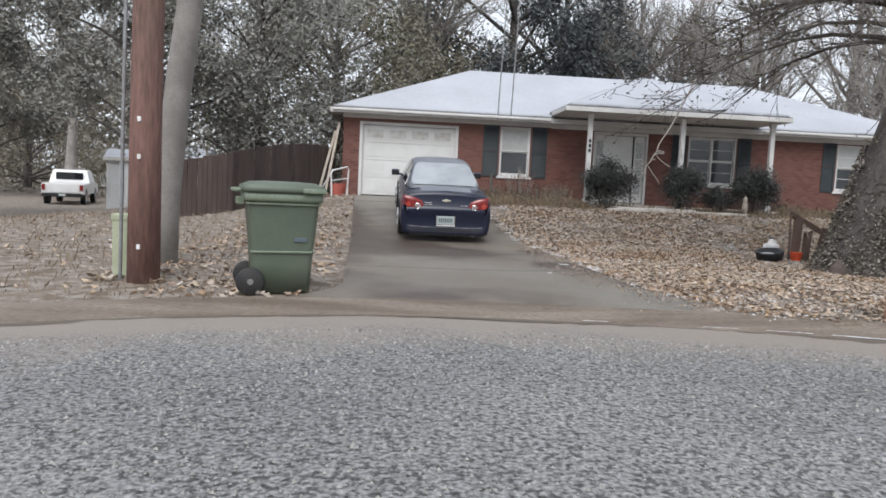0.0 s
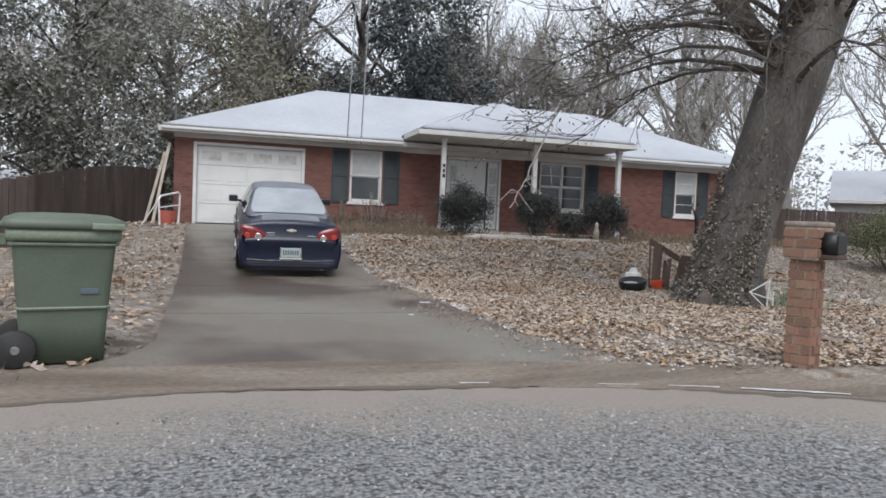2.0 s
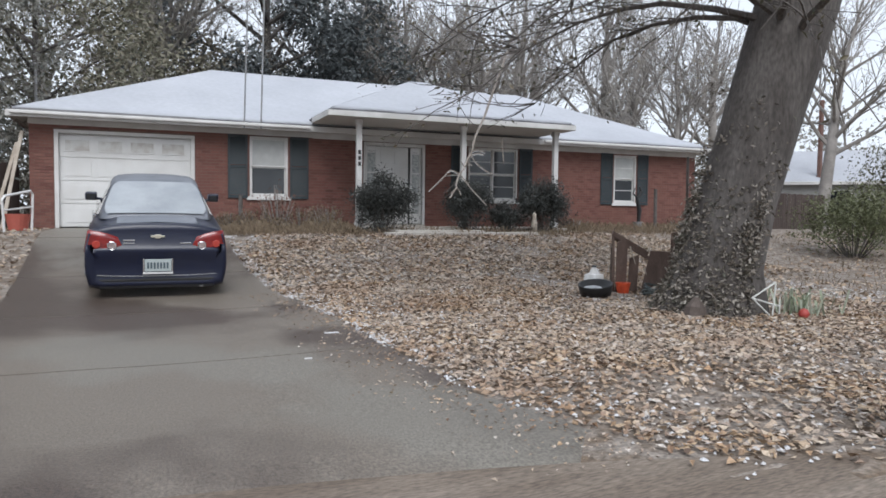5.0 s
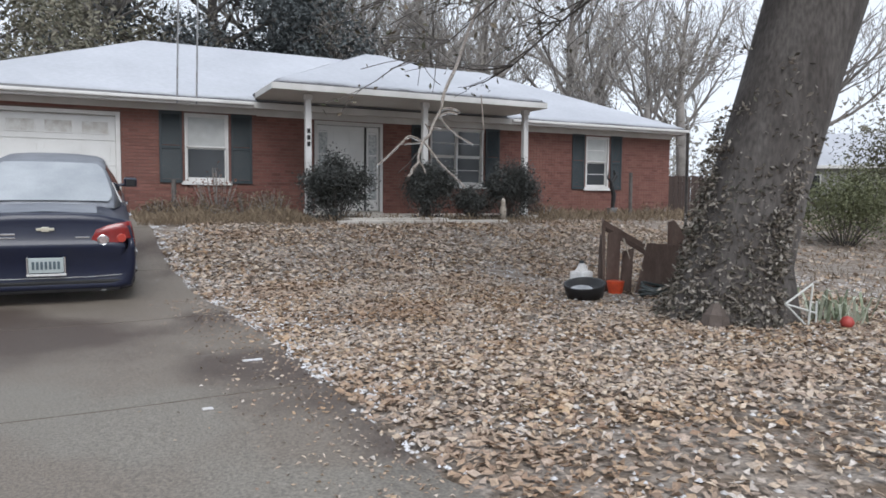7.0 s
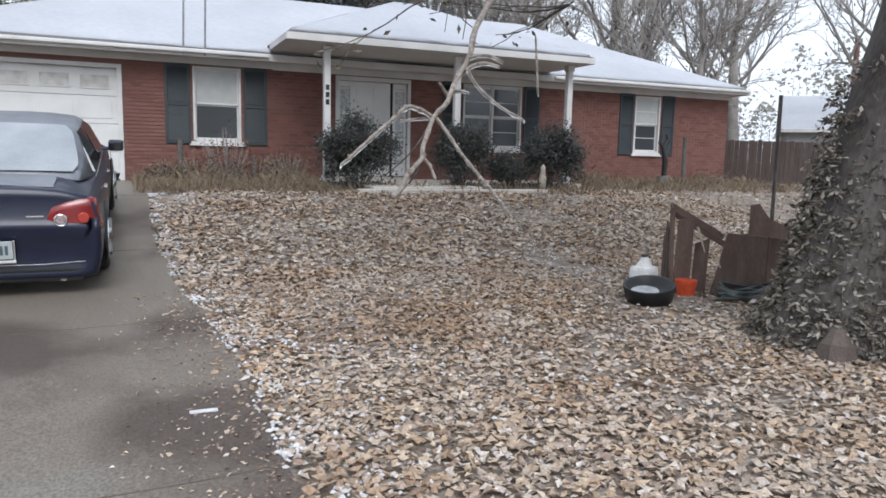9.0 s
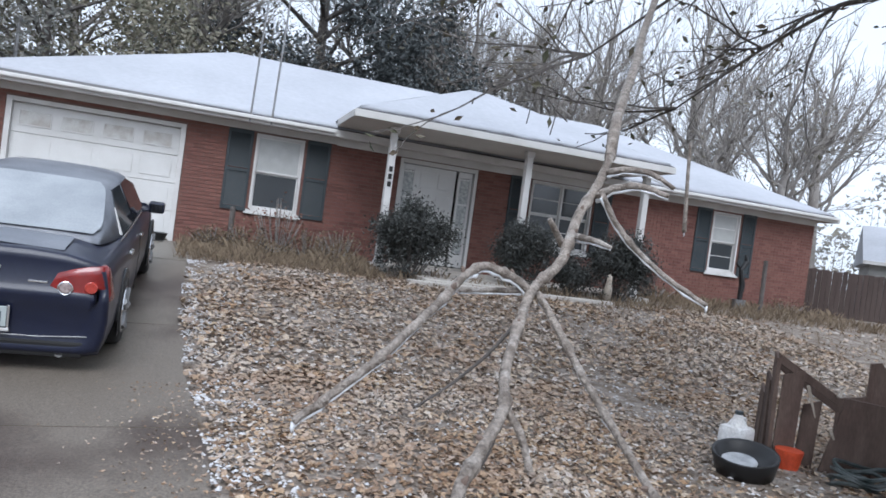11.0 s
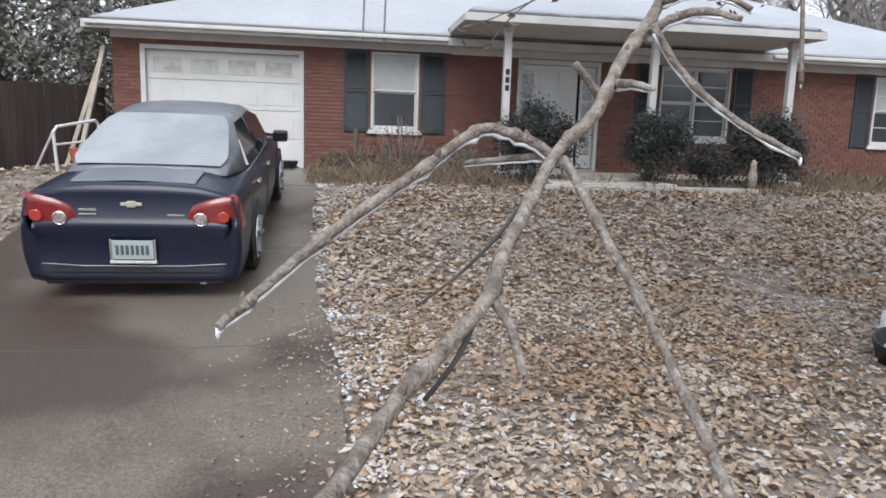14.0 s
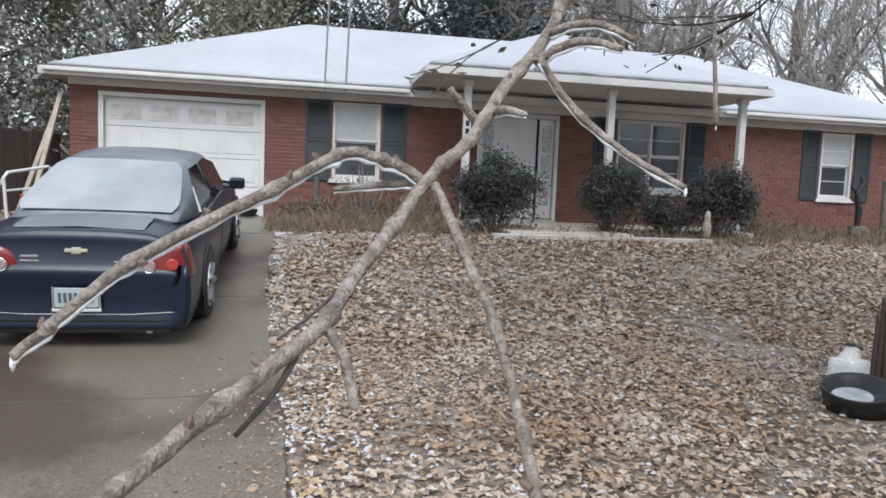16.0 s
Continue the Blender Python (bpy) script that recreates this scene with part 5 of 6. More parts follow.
# Bushes at the porch.
shrub((7.14, -2.45, 0.0), 1.35, 1.1, 1.40, 41, SHRUBLEAF, "round dark clipped evergreen bush at the porch", 15000, 0.065, group="bushes at the porch")
shrub((9.3, -2.45, 0.0), 1.15, 1.0, 1.32, 42, SHRUBLEAF, "dark upright evergreen bush at the porch", 12000, 0.065, group="bushes at the porch")
shrub((11.42, -2.45, 0.0), 1.35, 0.9, 1.36, 43, SHRUBLEAF, "loose dark evergreen bush at the porch post", 11000, 0.065, group="bushes at the porch")
shrub((10.35, -2.5, 0.0), 0.8, 0.6, 0.75, 44, SHRUBLEAF, "low dark shrub below the front window", 5000, 0.055, group="bushes at the porch")
shrub((4.95, -0.75, -0.03), 1.1, 0.6, 1.2, 45, mat("red_dead_leaf", (0.16, 0.07, 0.05), 0.8, island=[(0.13, 0.06, 0.045), (0.2, 0.1, 0.07), (0.12, 0.08, 0.05)]), "leggy shrub with a few reddish dead leaves", 260, 0.07, twiggy=True)
BROWNLEAF = mat("brown_leaf", (0.13, 0.09, 0.06), 0.8, island=[(0.10, 0.065, 0.045), (0.17, 0.12, 0.08), (0.13, 0.10, 0.06), (0.21, 0.16, 0.11)])
for k, (x, y, w, h) in enumerate(((3.75, -0.8, 0.9, 0.6), (4.4, -0.9, 1.0, 0.8), (5.5, -0.8, 1.1, 0.85), (5.9, -1.5, 0.9, 0.5), (4.7, -1.7, 1.0, 0.4), (13.4, -0.9, 1.3, 0.5), (17.3, -0.8, 1.4, 0.45))):
    shrub((x, y, -0.03), w, 0.6, h * 0.72, 60 + k, BROWNLEAF, "dead brown weedy shrub along the house wall", 700, 0.06, group="dead shrubs along the wall", twiggy=True)
shrub((6.1, -1.0, -0.03), 0.9, 0.6, 0.7, 46, DRYGRASS, "low brown dead shrub by the brick wall", 500, 0.06, twiggy=True)
shrub((17.6, -6.6, -0.5), 2.6, 2.2, 1.75, 47, OLIVELEAF, "yellow-green rounded shrub in the side yard", 9000, 0.08, group="shrubs in the side yard")
shrub((22.0, -6.0, -0.5), 5.2, 3.5, 3.5, 48, mat("dull_olive", (0.085, 0.08, 0.045), 0.8, island=[(0.06, 0.058, 0.035), (0.11, 0.105, 0.06), (0.09, 0.085, 0.055)]), "large dull olive hedge in the side yard", 15000, 0.10, group="shrubs in the side yard")
shrub((19.6, -7.2, -0.5), 0.9, 0.9, 1.5, 49, mat("pale_twig_leaf", (0.3, 0.32, 0.22), 0.7, island=[(0.22, 0.24, 0.15), (0.4, 0.42, 0.33)]), "pale leafy sapling beside the hedge", 350, 0.08)


def build_litter():
    """Fallen leaves over the yard and dry grass by the walls."""
    r = random.Random(5)
    v, f = [], []

    def leaf(x, y, z, s):
        h, k = r.uniform(0, 6.28), len(v)
        a, b = (math.cos(h), math.sin(h)), (-math.sin(h), math.cos(h))
        tilt = r.uniform(-0.5, 0.5)
        lift = [r.uniform(0.0, 0.5) * s for _ in range(4)]
        w = s * r.uniform(0.18, 0.34)
        P = [(-s * 0.5, 0), (0, w), (s * 0.5, 0), (0, -w)]
        for (p, q), u in zip(P, lift):
            v.append((x + a[0] * p + b[0] * q, y + a[1] * p + b[1] * q, z + 0.006 + u + max(0, tilt * q)))
        f.extend([(k, k + 1, k + 2), (k, k + 2, k + 3)])

    def scatter(n, x0, x1, y0, y1, s0, s1, thin=None):
        for _ in range(n):
            x, y = r.uniform(x0, x1), r.uniform(y0, y1)
            a, b = drive_edges(y)
            if y < 0 and a - 0.02 < x < b + (0.25 * (r.random() ** 2)) and r.random() < 0.985:
                continue
            if math.hypot(x - ROAD_C[0], y - ROAD_C[1]) < ROAD_R + 0.55 + 0.3 * r.random():
                continue
            if thin and noise.noise((x * 0.7, y * 0.7, 9.0)) * 0.9 + 0.62 < r.random():
                continue
            leaf(x, y, ground_z(x, y), r.uniform(s0, s1))

    scatter(105000, 3.6, 10.5, -16.5, -8.0, 0.03, 0.072, True)
    scatter(42000, 3.4, 14.0, -8.5, -2.9, 0.05, 0.10, True)
    scatter(9000, 10.0, 24.0, -17.0, -3.0, 0.06, 0.12, True)
    scatter(3600, -2.2, 0.3, -15.8, -1.0, 0.06, 0.12, True)
    scatter(2000, -9.0, -1.5, -16.6, -3.0, 0.06, 0.11, True)
    for _ in range(1500):
        y = r.uniform(-16.0, -8.5)
        x = drive_edges(y)[1] - abs(r.gauss(0, 0.3))
        leaf(x, y, yard(x, y) + 0.004, r.uniform(0.012, 0.035))
    tagged(raw("leaf_litter", v, f, LEAVES), "brown and tan fallen oak leaves covering the lawn", "fallen leaves", kind="stuff")
    # Frosty crumbs of snow between them.
    v2, f2 = [], []
    for i in range(36000):
        x, y = r.uniform(3.5, 12.0), r.uniform(-16.3, -3.2)
        a, b = drive_edges(y)
        if i > 26000:
            x = b + abs(r.gauss(0, 0.4)) + 0.12 * noise.noise((y * 1.7, 2.0, 5.0))
            if noise.noise((x * 2.3, y * 2.3, 1.0)) < -0.05:
                continue
        edge = math.exp(-max(0, x - b) * 1.8)
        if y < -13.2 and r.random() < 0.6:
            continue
        if x < b - 0.03 or r.random() > 0.3 + 0.4 * edge * (1 if noise.noise((x, y * 0.8, 3.0)) > -0.15 else 0.2):
            continue
        s, h, k = r.uniform(0.006, 0.024), r.uniform(0, 6.28), len(v2)
        z = ground_z(x, y) + r.uniform(0.012, 0.03)
        for j in range(5):
            q = s * r.uniform(0.6, 1.2)
            v2.append((x + q * math.cos(h + j * 1.257), y + q * math.sin(h + j * 1.257), z - 0.012))
        v2.append((x, y, z))
        f2 += [(k + j, k + (j + 1) % 5, k + 5) for j in range(5)]
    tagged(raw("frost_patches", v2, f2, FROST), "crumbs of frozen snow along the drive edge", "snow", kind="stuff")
    v3, f3 = [], []

    def blades(n, x0, x1, y0, y1, h0, h1):
        for _ in range(n):
            x, y = r.uniform(x0, x1), r.uniform(y0, y1)
            h, a, k = r.uniform(h0, h1) * (0.45 + 1.1 * max(0, 0.5 + noise.noise((x * 2.2, y * 2.2, 5.0)))), r.uniform(0, 6.28), len(v3)
            z, w = ground_z(x, y), 0.006
            dx, dy = math.cos(a), math.sin(a)
            v3.extend([(x - dy * w, y + dx * w, z), (x + dy * w, y - dx * w, z), (x + dx * h * 0.25 + dy * w * 0.6, y + dy * h * 0.25 - dx * w * 0.6, z + h * 0.7), (x + dx * h * 0.55, y + dy * h * 0.55, z + h)])
            f3.extend([(k, k + 1, k + 2), (k, k + 2, k + 3)])

    blades(6500, 3.2, 6.6, -3.2, -0.1, 0.03, 0.2)
    blades(4200, 12.5, 18.6, -3.2, -0.1, 0.05, 0.2)
    blades(1500, 5.8, 12.5, -3.5, -2.2, 0.04, 0.16)
    blades(7000, -14.0, -0.2, -16.0, -2.0, 0.03, 0.1)
    blades(6000, 10.0, 26.0, -15.0, -3.0, 0.03, 0.1)
    tagged(raw("dry_grass", v3, f3, DRYGRASS), "straw-coloured dead grass along the walls", "grass", kind="stuff")


build_litter()

# ---- fences, truck, shed, neighbours ----


def fence(points, height, label, step=0.145):
    f_ = thing("fence", (0, 0, 0), label, "fence", "garden fences")
    board = M().rbox(-0.068, -0.011, -0.15, 0.068, 0.011, height, 0.006)
    mesh = bpy.data.meshes.new("board")
    mesh.from_pydata(board.v, [], board.f)
    mesh.materials.append(FENCE)
    for (xa, ya), (xb, yb) in zip(points, points[1:]):
        L = math.hypot(xb - xa, yb - ya)
        ang = math.degrees(math.atan2(yb - ya, xb - xa))
        n = int(L / step)
        for k in range(n):
            u = (k + 0.5) / n
            x, y = xa + (xb - xa) * u, ya + (yb - ya) * u
            ob = new("board", mesh)
            ob.parent = f_
            ob.matrix_basis = pose(x, y, ground_z(x, y) + rng.uniform(-0.02, 0.02), rng.uniform(-0.8, 0.8), 0, ang)
        for zz in (0.25, height - 0.25):
            nx, ny = -(yb - ya) / L * 0.04, (xb - xa) / L * 0.04
            shape("rail", M().tube([(xa + nx, ya + ny, ground_z(xa, ya) + zz), (xb + nx, yb + ny, ground_z(xb, yb) + zz)], 0.035, 4), FENCE, f_)
    return f_


fence([(-5.2, -3.4), (-2.9, -4.3), (-0.75, 0.3)], 1.45, "dark brown board fence beside the garage")
fence([(18.7, 1.6), (22.0, 0.4), (26.5, 1.5)], 1.3, "dark brown board fence at the far house corner")


def build_truck():
    t = thing("pickup_truck", (-16.4, 18.9, ground_z(-16.4, 18.9)), "white pickup truck parked in the open lot", "truck", rz=14)
    prof = [(-2.7, 0.55), (-2.7, 1.08), (-0.75, 1.12), (-0.6, 1.18), (-0.35, 1.78), (0.95, 1.80), (1.5, 1.2), (2.7, 1.08), (2.8, 0.55)]
    m = M()
    rings = []
    for x, k in ((-0.98, 0.0), (-0.90, 0.04), (0.90, 0.04), (0.98, 0.0)):
        rings.append([(x * (0.86 if z > 1.3 else 1), y, z + (k if z > 1 else 0)) for y, z in prof])
    shape("body", m.loft(rings), TRUCKWHITE, t, "white cab and bed")
    shape("rear_window", M().rbox(-0.66, -0.62, 1.3, 0.66, -0.5, 1.68, 0.02), DARKGLASS, t)
    shape("tailgate", M().rbox(-0.78, -2.74, 0.62, 0.78, -2.70, 1.06, 0.02), TRUCKWHITE, t)
    shape("bumper", M().rbox(-0.95, -2.85, 0.42, 0.95, -2.72, 0.60, 0.03), BLACK, t, "dark rear bumper")
    shape("plate", M().rbox(-0.16, -2.862, 0.46, 0.16, -2.851, 0.58, 0.004), PLATE, t)
    for s in (-1, 1):
        shape("tail_lamp", M().rbox(s * 0.88 - 0.08, -2.75, 0.75, s * 0.88 + 0.08, -2.69, 1.05, 0.02), REDLAMP, t)
        for y in (-1.75, 1.75):
            w = shape("wheel", M().disc((s * 0.86, y, 0.38), (1, 0, 0), 0.38, 0.25, 20, 0.04), RUBBER, t)
            shape("rim", M().disc((s * 0.98, y, 0.38), (1, 0, 0), 0.22, 0.03, 16, 0.01), CHROME, w)
            shape("wheel_arch", M().disc((s * 0.93, y, 0.42), (1, 0, 0), 0.46, 0.12, 20, 0.02), BLACK, t)


def gabled(name, at, w, d, h, rise, wall_mat, label, category, rz=0.0, windows=()):
    b = thing(name, at, label, category, rz=rz)
    m = M().box(-w / 2, -d / 2, -0.4, w / 2, d / 2, h)
    shape("wall", m, wall_mat, b)
    o = 0.3 if w > 4 else 0.12
    p = [(-w / 2 - o, -d / 2 - o, h), (w / 2 + o, -d / 2 - o, h), (w / 2 + o, d / 2 + o, h), (-w / 2 - o, d / 2 + o, h), (-w / 2 - o, 0, h + rise), (w / 2 + o, 0, h + rise)]
    q = [(x, y, z - 0.12) for x, y, z in p[:4]]
    shape("roof", M().add(p + q, [(0, 1, 5, 4), (2, 3, 4, 5), (1, 2, 5), (3, 0, 4), (6, 9, 8, 7), (0, 6, 7, 1), (1, 7, 8, 2), (2, 8, 9, 3), (3, 9, 6, 0)]), SNOW, b, "snow-covered roof")
    shape("fascia", M().rbox(-w / 2 - o, -d / 2 - o - 0.03, h - 0.14, w / 2 + o, -d / 2 - o - 0.002, h + 0.02, 0.006), TRIM, b)
    for x, z, ww, hh in windows:
        k = shape("window", M().rbox(x - ww / 2, -d / 2 - 0.05, z, x + ww / 2, -d / 2 - 0.004, z + hh, 0.01), TRIM, b)
        shape("pane", M().box(x - ww / 2 + 0.07, -d / 2 - 0.058, z + 0.07, x + ww / 2 - 0.07, -d / 2 - 0.052, z + hh - 0.07), DARKGLASS, k)
    return b


build_truck()
shed = gabled("garden_shed", (-9.7, 10.9, ground_z(-9.7, 10.9)), 3.1, 2.4, 2.05, 0.4, SHEDWALL, "small white metal garden shed with snow on its roof", "shed", 10)
for k in range(11):
    shape("rib", M().rbox(-1.45 + k * 0.28, -1.225, 0.05, -1.42 + k * 0.28, -1.201, 1.85, 0.003), SHEDWALL, shed)
gabled("neighbour_house", (40.0, 7.0, -0.3), 15.0, 8.0, 2.5, 1.9, GREYWALL, "grey neighbouring house with a snowy roof", "house", -46, [(-4, 0.9, 1.2, 1.2), (0, 0.9, 1.2, 1.2)])
gabled("far_house", (-26.0, 62.0, -0.8), 14.0, 8.0, 2.6, 1.7, SHEDWALL, "distant pale house with a snowy roof", "house", 0, [(-4, 0.9, 1.2, 1.2)])


def far_wood():
    """A ragged far belt of winter woods all round."""
    r = random.Random(77)
    v, f = [], []
    for k in range(420):
        a = r.uniform(0, 2 * math.pi)
        d = r.uniform(62, 110)
        x, y, h = 3 + d * math.cos(a), -5 + d * math.sin(a), r.uniform(7, 14)
        for _ in range(170):
            z = h * (0.12 + 0.9 * r.random())
            w = h * 0.3 * math.sin(math.pi * min(1, z / h * 0.85 + 0.1)) * r.uniform(0.4, 1.1)
            b = r.uniform(0, 6.28)
            p = Vector((x + w * math.cos(b), y + w * math.sin(b), z - 0.8))
            s = r.uniform(0.22, 0.6)
            q = len(v)
            e = Vector((r.uniform(-1, 1), r.uniform(-1, 1), r.uniform(-1, 1))).normalized()
            g = e.orthogonal().normalized()
            v += [p, p + e * s + g * s * 0.3, p + e * s * 0.3 + g * s]
            f.append((q, q + 1, q + 2))
        q = len(v)
        v += [(x - 0.15, y, -1), (x + 0.15, y, -1), (x, y, h * 0.8)]
        f.append((q, q + 1, q + 2))
    tagged(raw("far_woods", v, f, mat("far_wood", (0.16, 0.15, 0.13), 0.95, island=[(0.12, 0.115, 0.10), (0.2, 0.19, 0.17), (0.16, 0.15, 0.12)])), "far grey-brown winter woods", "woods", kind="stuff")


far_wood()

# ---- loose things in the yard ----


def build_loose():
    # Broken wooden crate by the oak.
    z = yard(8.4, -10.1)
    c = thing("broken_crate", (8.60, -10.12, z), "weathered broken wooden box by the oak", "crate", rz=-32)
    def plank(name, p0, p1, across, w, t, label=""):
        """A sawn board from p0 to p1, w wide along across, t thick, with a skewed broken end."""
        a, b, u = Vector(p0), Vector(p1), Vector(across).normalized()
        n_ = (b - a).cross(u).normalized()
        ring0 = [a + u * x * w / 2 + n_ * y * t / 2 for x, y in ((-1, -1), (1, -1), (1, 1), (-1, 1))]
        ring1 = [b + u * x * w / 2 + n_ * y * t / 2 + (b - a).normalized() * x * w * 0.2 for x, y in ((-1, -1), (1, -1), (1, 1), (-1, 1))]
        return shape(name, M().loft([ring0, ring1]), CRATE, c, label)

    X, Y = (1, 0, 0), (0, 1, 0)
    plank("board", (-0.45, -0.40, -0.05), (-0.47, -0.40, 0.86), Y, 0.11, 0.03)
    plank("board", (-0.36, -0.45, -0.05), (-0.34, -0.42, 0.74), X, 0.15, 0.026)
    plank("board", (-0.20, -0.43, -0.05), (-0.17, -0.38, 0.52), X, 0.13, 0.024)
    plank("board", (-0.46, -0.22, -0.05), (-0.47, -0.22, 0.66), Y, 0.14, 0.024)
    plank("board", (-0.46, 0.02, -0.05), (-0.45, 0.02, 0.52), Y, 0.15, 0.024)
    plank("rail", (-0.47, -0.44, 0.84), (0.02, -0.36, 0.56), (0, 0, 1), 0.07, 0.03)
    plank("rail", (-0.45, -0.32, 0.78), (0.10, -0.10, 0.46), (0, 0, 1), 0.06, 0.03)
    for a, e in (((-0.24, -0.47, 0.66), (-0.16, -0.47, 0.42)), ((-0.05, -0.48, 0.36), (0.02, -0.46, 0.22)), ((0.0, -0.4, 0.6), (0.06, -0.36, 0.68))):
        shape("splinter", M().tube([a, e], [0.016, 0.006], 4), PLANK, c, "pale broken splinter")
    for q in range(2):
        poly = [(-0.10, -0.05), (0.40, -0.05), (0.40, 0.59), (0.04, 0.61)] if q == 0 else [(0.412, -0.05), (0.80, -0.05), (0.80, 0.56), (0.412, 0.585)]
        shape("panel", M().loft([[(u, y, v) for u, v in poly] for y in (-0.475, -0.445)]), CRATE, c, "wide dark weathered panel")
    shape("back_panel", M().loft([[(u, y, v) for u, v in ((0.2, -0.05), (0.82, -0.05), (0.82, 0.62), (0.62, 0.70), (0.5, 0.86), (0.42, 0.84), (0.42, 0.55), (0.2, 0.5))] for y in (0.26, 0.29)]), CRATE, c, "broken back panel with a raised corner")
    d = thing("tangled_hose", (8.28, -10.78, yard(8.3, -10.8)), "tangled dark green hose dusted with frost beside the box", "hose")
    for q in range(4):
        shape("coil", M().tube([((0.2 + 0.02 * q) * math.cos(t_) + 0.04 * q, (0.13 + 0.015 * q) * math.sin(t_), 0.03 + 0.035 * q + 0.03 * math.sin(t_ * 2 + q)) for t_ in [2 * math.pi * k / 18 for k in range(19)]], 0.016, 6), mat("hose_green", (0.022, 0.034, 0.033), 0.4, spots=(0.2, 0.21, 0.21), scale=7.0, amount=0.35), d)
    rk = shape("rock", M().tube([(7.42, -12.5, yard(7.4, -12.5) - 0.03), (7.43, -12.5, yard(7.4, -12.5) + 0.1), (7.46, -12.48, yard(7.4, -12.5) + 0.2)], [0.14, 0.11, 0.04], 7), mat("brown_rock", (0.085, 0.066, 0.056), 0.9, spots=(0.15, 0.12, 0.105), scale=9.0, bump=0.6))
    tagged(rk, "angular brown rock at the oak's foot", "rock")
    # Round black lid lying tilted, with a pale sheen.
    p = thing("black_basin", (7.46, -10.58, yard(7.6, -10.6) + 0.035), "round black plastic basin lying tilted with a little snow", "basin", rx=7, ry=-9)
    n = 24
    prof = [(0.0, 0.075), (0.185, 0.075), (0.21, 0.14), (0.23, 0.15), (0.233, 0.138), (0.205, 0.0), (0.0, 0.0)]
    m = M().loft([[(q * math.cos(2 * math.pi * k / n), q * math.sin(2 * math.pi * k / n), h) for k in range(n)] for q, h in prof[1:-1]], caps=True)
    shape("shell", m, BLACK, p, "", True)
    shape("snow_layer", M().disc((-0.05, 0.0, 0.088), (0, 0, 1), 0.125, 0.02, 20, 0.006), mat("slush", (0.25, 0.26, 0.27), 0.4, spots=(0.55, 0.56, 0.58), scale=8.0, amount=0.6), p, "grey slush in the basin")
    j = thing("white_jug", (7.66, -10.24, yard(7.66, -10.24)), "dirty white plastic jug beside the box", "jug", rz=20)
    shape("body", M().rbox(-0.11, -0.10, 0, 0.11, 0.10, 0.28, 0.035).tube([(0, 0, 0.27), (0, 0, 0.33), (0, 0, 0.37)], [0.085, 0.045, 0.03], 12).tube([(0.03, 0, 0.34), (0.10, 0, 0.33), (0.11, 0, 0.26)], 0.014, 6), WHITEMETAL, j)
    shape("cap", M().disc((0, 0, 0.38), (0, 0, 1), 0.032, 0.03, 12, 0.004), SHUTTER, j)
    o = thing("orange_bucket", (8.02, -10.42, yard(8, -10.4)), "small orange plastic pot by the box", "pot")
    shape("pot", M().tube([(0, 0, 0.0), (0, 0, 0.13), (0, 0, 0.16)], [0.075, 0.10, 0.105], 16), ORANGE, o)
    b = thing("red_ball", (8.42, -13.05, yard(8.4, -13) + 0.06), "small red ball lying in the leaves", "ball")
    shape("ball", M().tube([(0, 0, -0.06), (0, 0, -0.045), (0, 0, 0), (0, 0, 0.045), (0, 0, 0.06)], [0.005, 0.04, 0.06, 0.04, 0.005], 14), mat("dull_red", (0.35, 0.05, 0.04), 0.5), b, "", True)
    # Pale cane plant stand beside the trunk.
    w = thing("wire_stand", (8.18, -12.85, yard(8.18, -12.85)), "pale wire plant frame leaning at the oak's foot", "plant frame")
    for a, q in (((0, 0, 0), (-0.38, 0.02, 0.30)), ((-0.38, 0.02, 0.30), (0.05, 0.0, 0.52)), ((-0.38, 0.02, 0.30), (0.16, 0.02, 0.16)), ((0, 0, 0), (0.05, 0.0, 0.52)), ((0.16, 0.02, 0.0), (0.16, 0.02, 0.3))):
        shape("wire", M().tube([Vector(a) * 0.75, Vector(q) * 0.75], 0.009, 6), ROPE, w)
    # Pale strap-leaved plant.
    r = random.Random(3)
    v, f = [], []
    for _ in range(70):
        a, h, k = r.uniform(0, 6.28), r.uniform(0.15, 0.38), len(v)
        x, y = r.gauss(0, 0.16), r.gauss(0, 0.14)
        d = Vector((math.cos(a), math.sin(a), 0))
        s = Vector((-math.sin(a), math.cos(a), 0)) * 0.012
        q = Vector((x, y, 0))
        v += [q - s, q + s, q + d * h * 0.3 + s + Vector((0, 0, h * 0.8)), q + d * h * 0.3 - s + Vector((0, 0, h * 0.8)), q + d * h * 0.7 + Vector((0, 0, h * 0.75))]
        f += [(k, k + 1, k + 2, k + 3), (k + 3, k + 2, k + 4)]
    g = thing("strap_leaf_plant", (8.72, -12.72, yard(8.7, -12.7)), "pale green strap-leaved plant at the oak's foot", "plant")
    raw("leaves", v, f, mat("pale_strap", (0.3, 0.34, 0.24), 0.7, island=[(0.22, 0.26, 0.17), (0.42, 0.45, 0.36)]), g)
    # Posts and ornament before the far window.
    h = thing("garden_ornament", (15.35, -1.35, yard(15.3, -1.4)), "dark metal garden ornament standing in a pale pot", "ornament")
    shape("pot", M().tube([(0, 0, -0.02), (0, 0, 0.22), (0, 0, 0.26)], [0.11, 0.15, 0.155], 16), METAL, h, "grey pot")
    shape("figure", M().tube([(0, 0, 0.2), (0.03, 0, 0.6), (-0.06, 0, 0.95), (0.08, 0, 1.15), (0.02, 0, 1.3)], [0.05, 0.07, 0.05, 0.06, 0.02], 8), BLACK, h)
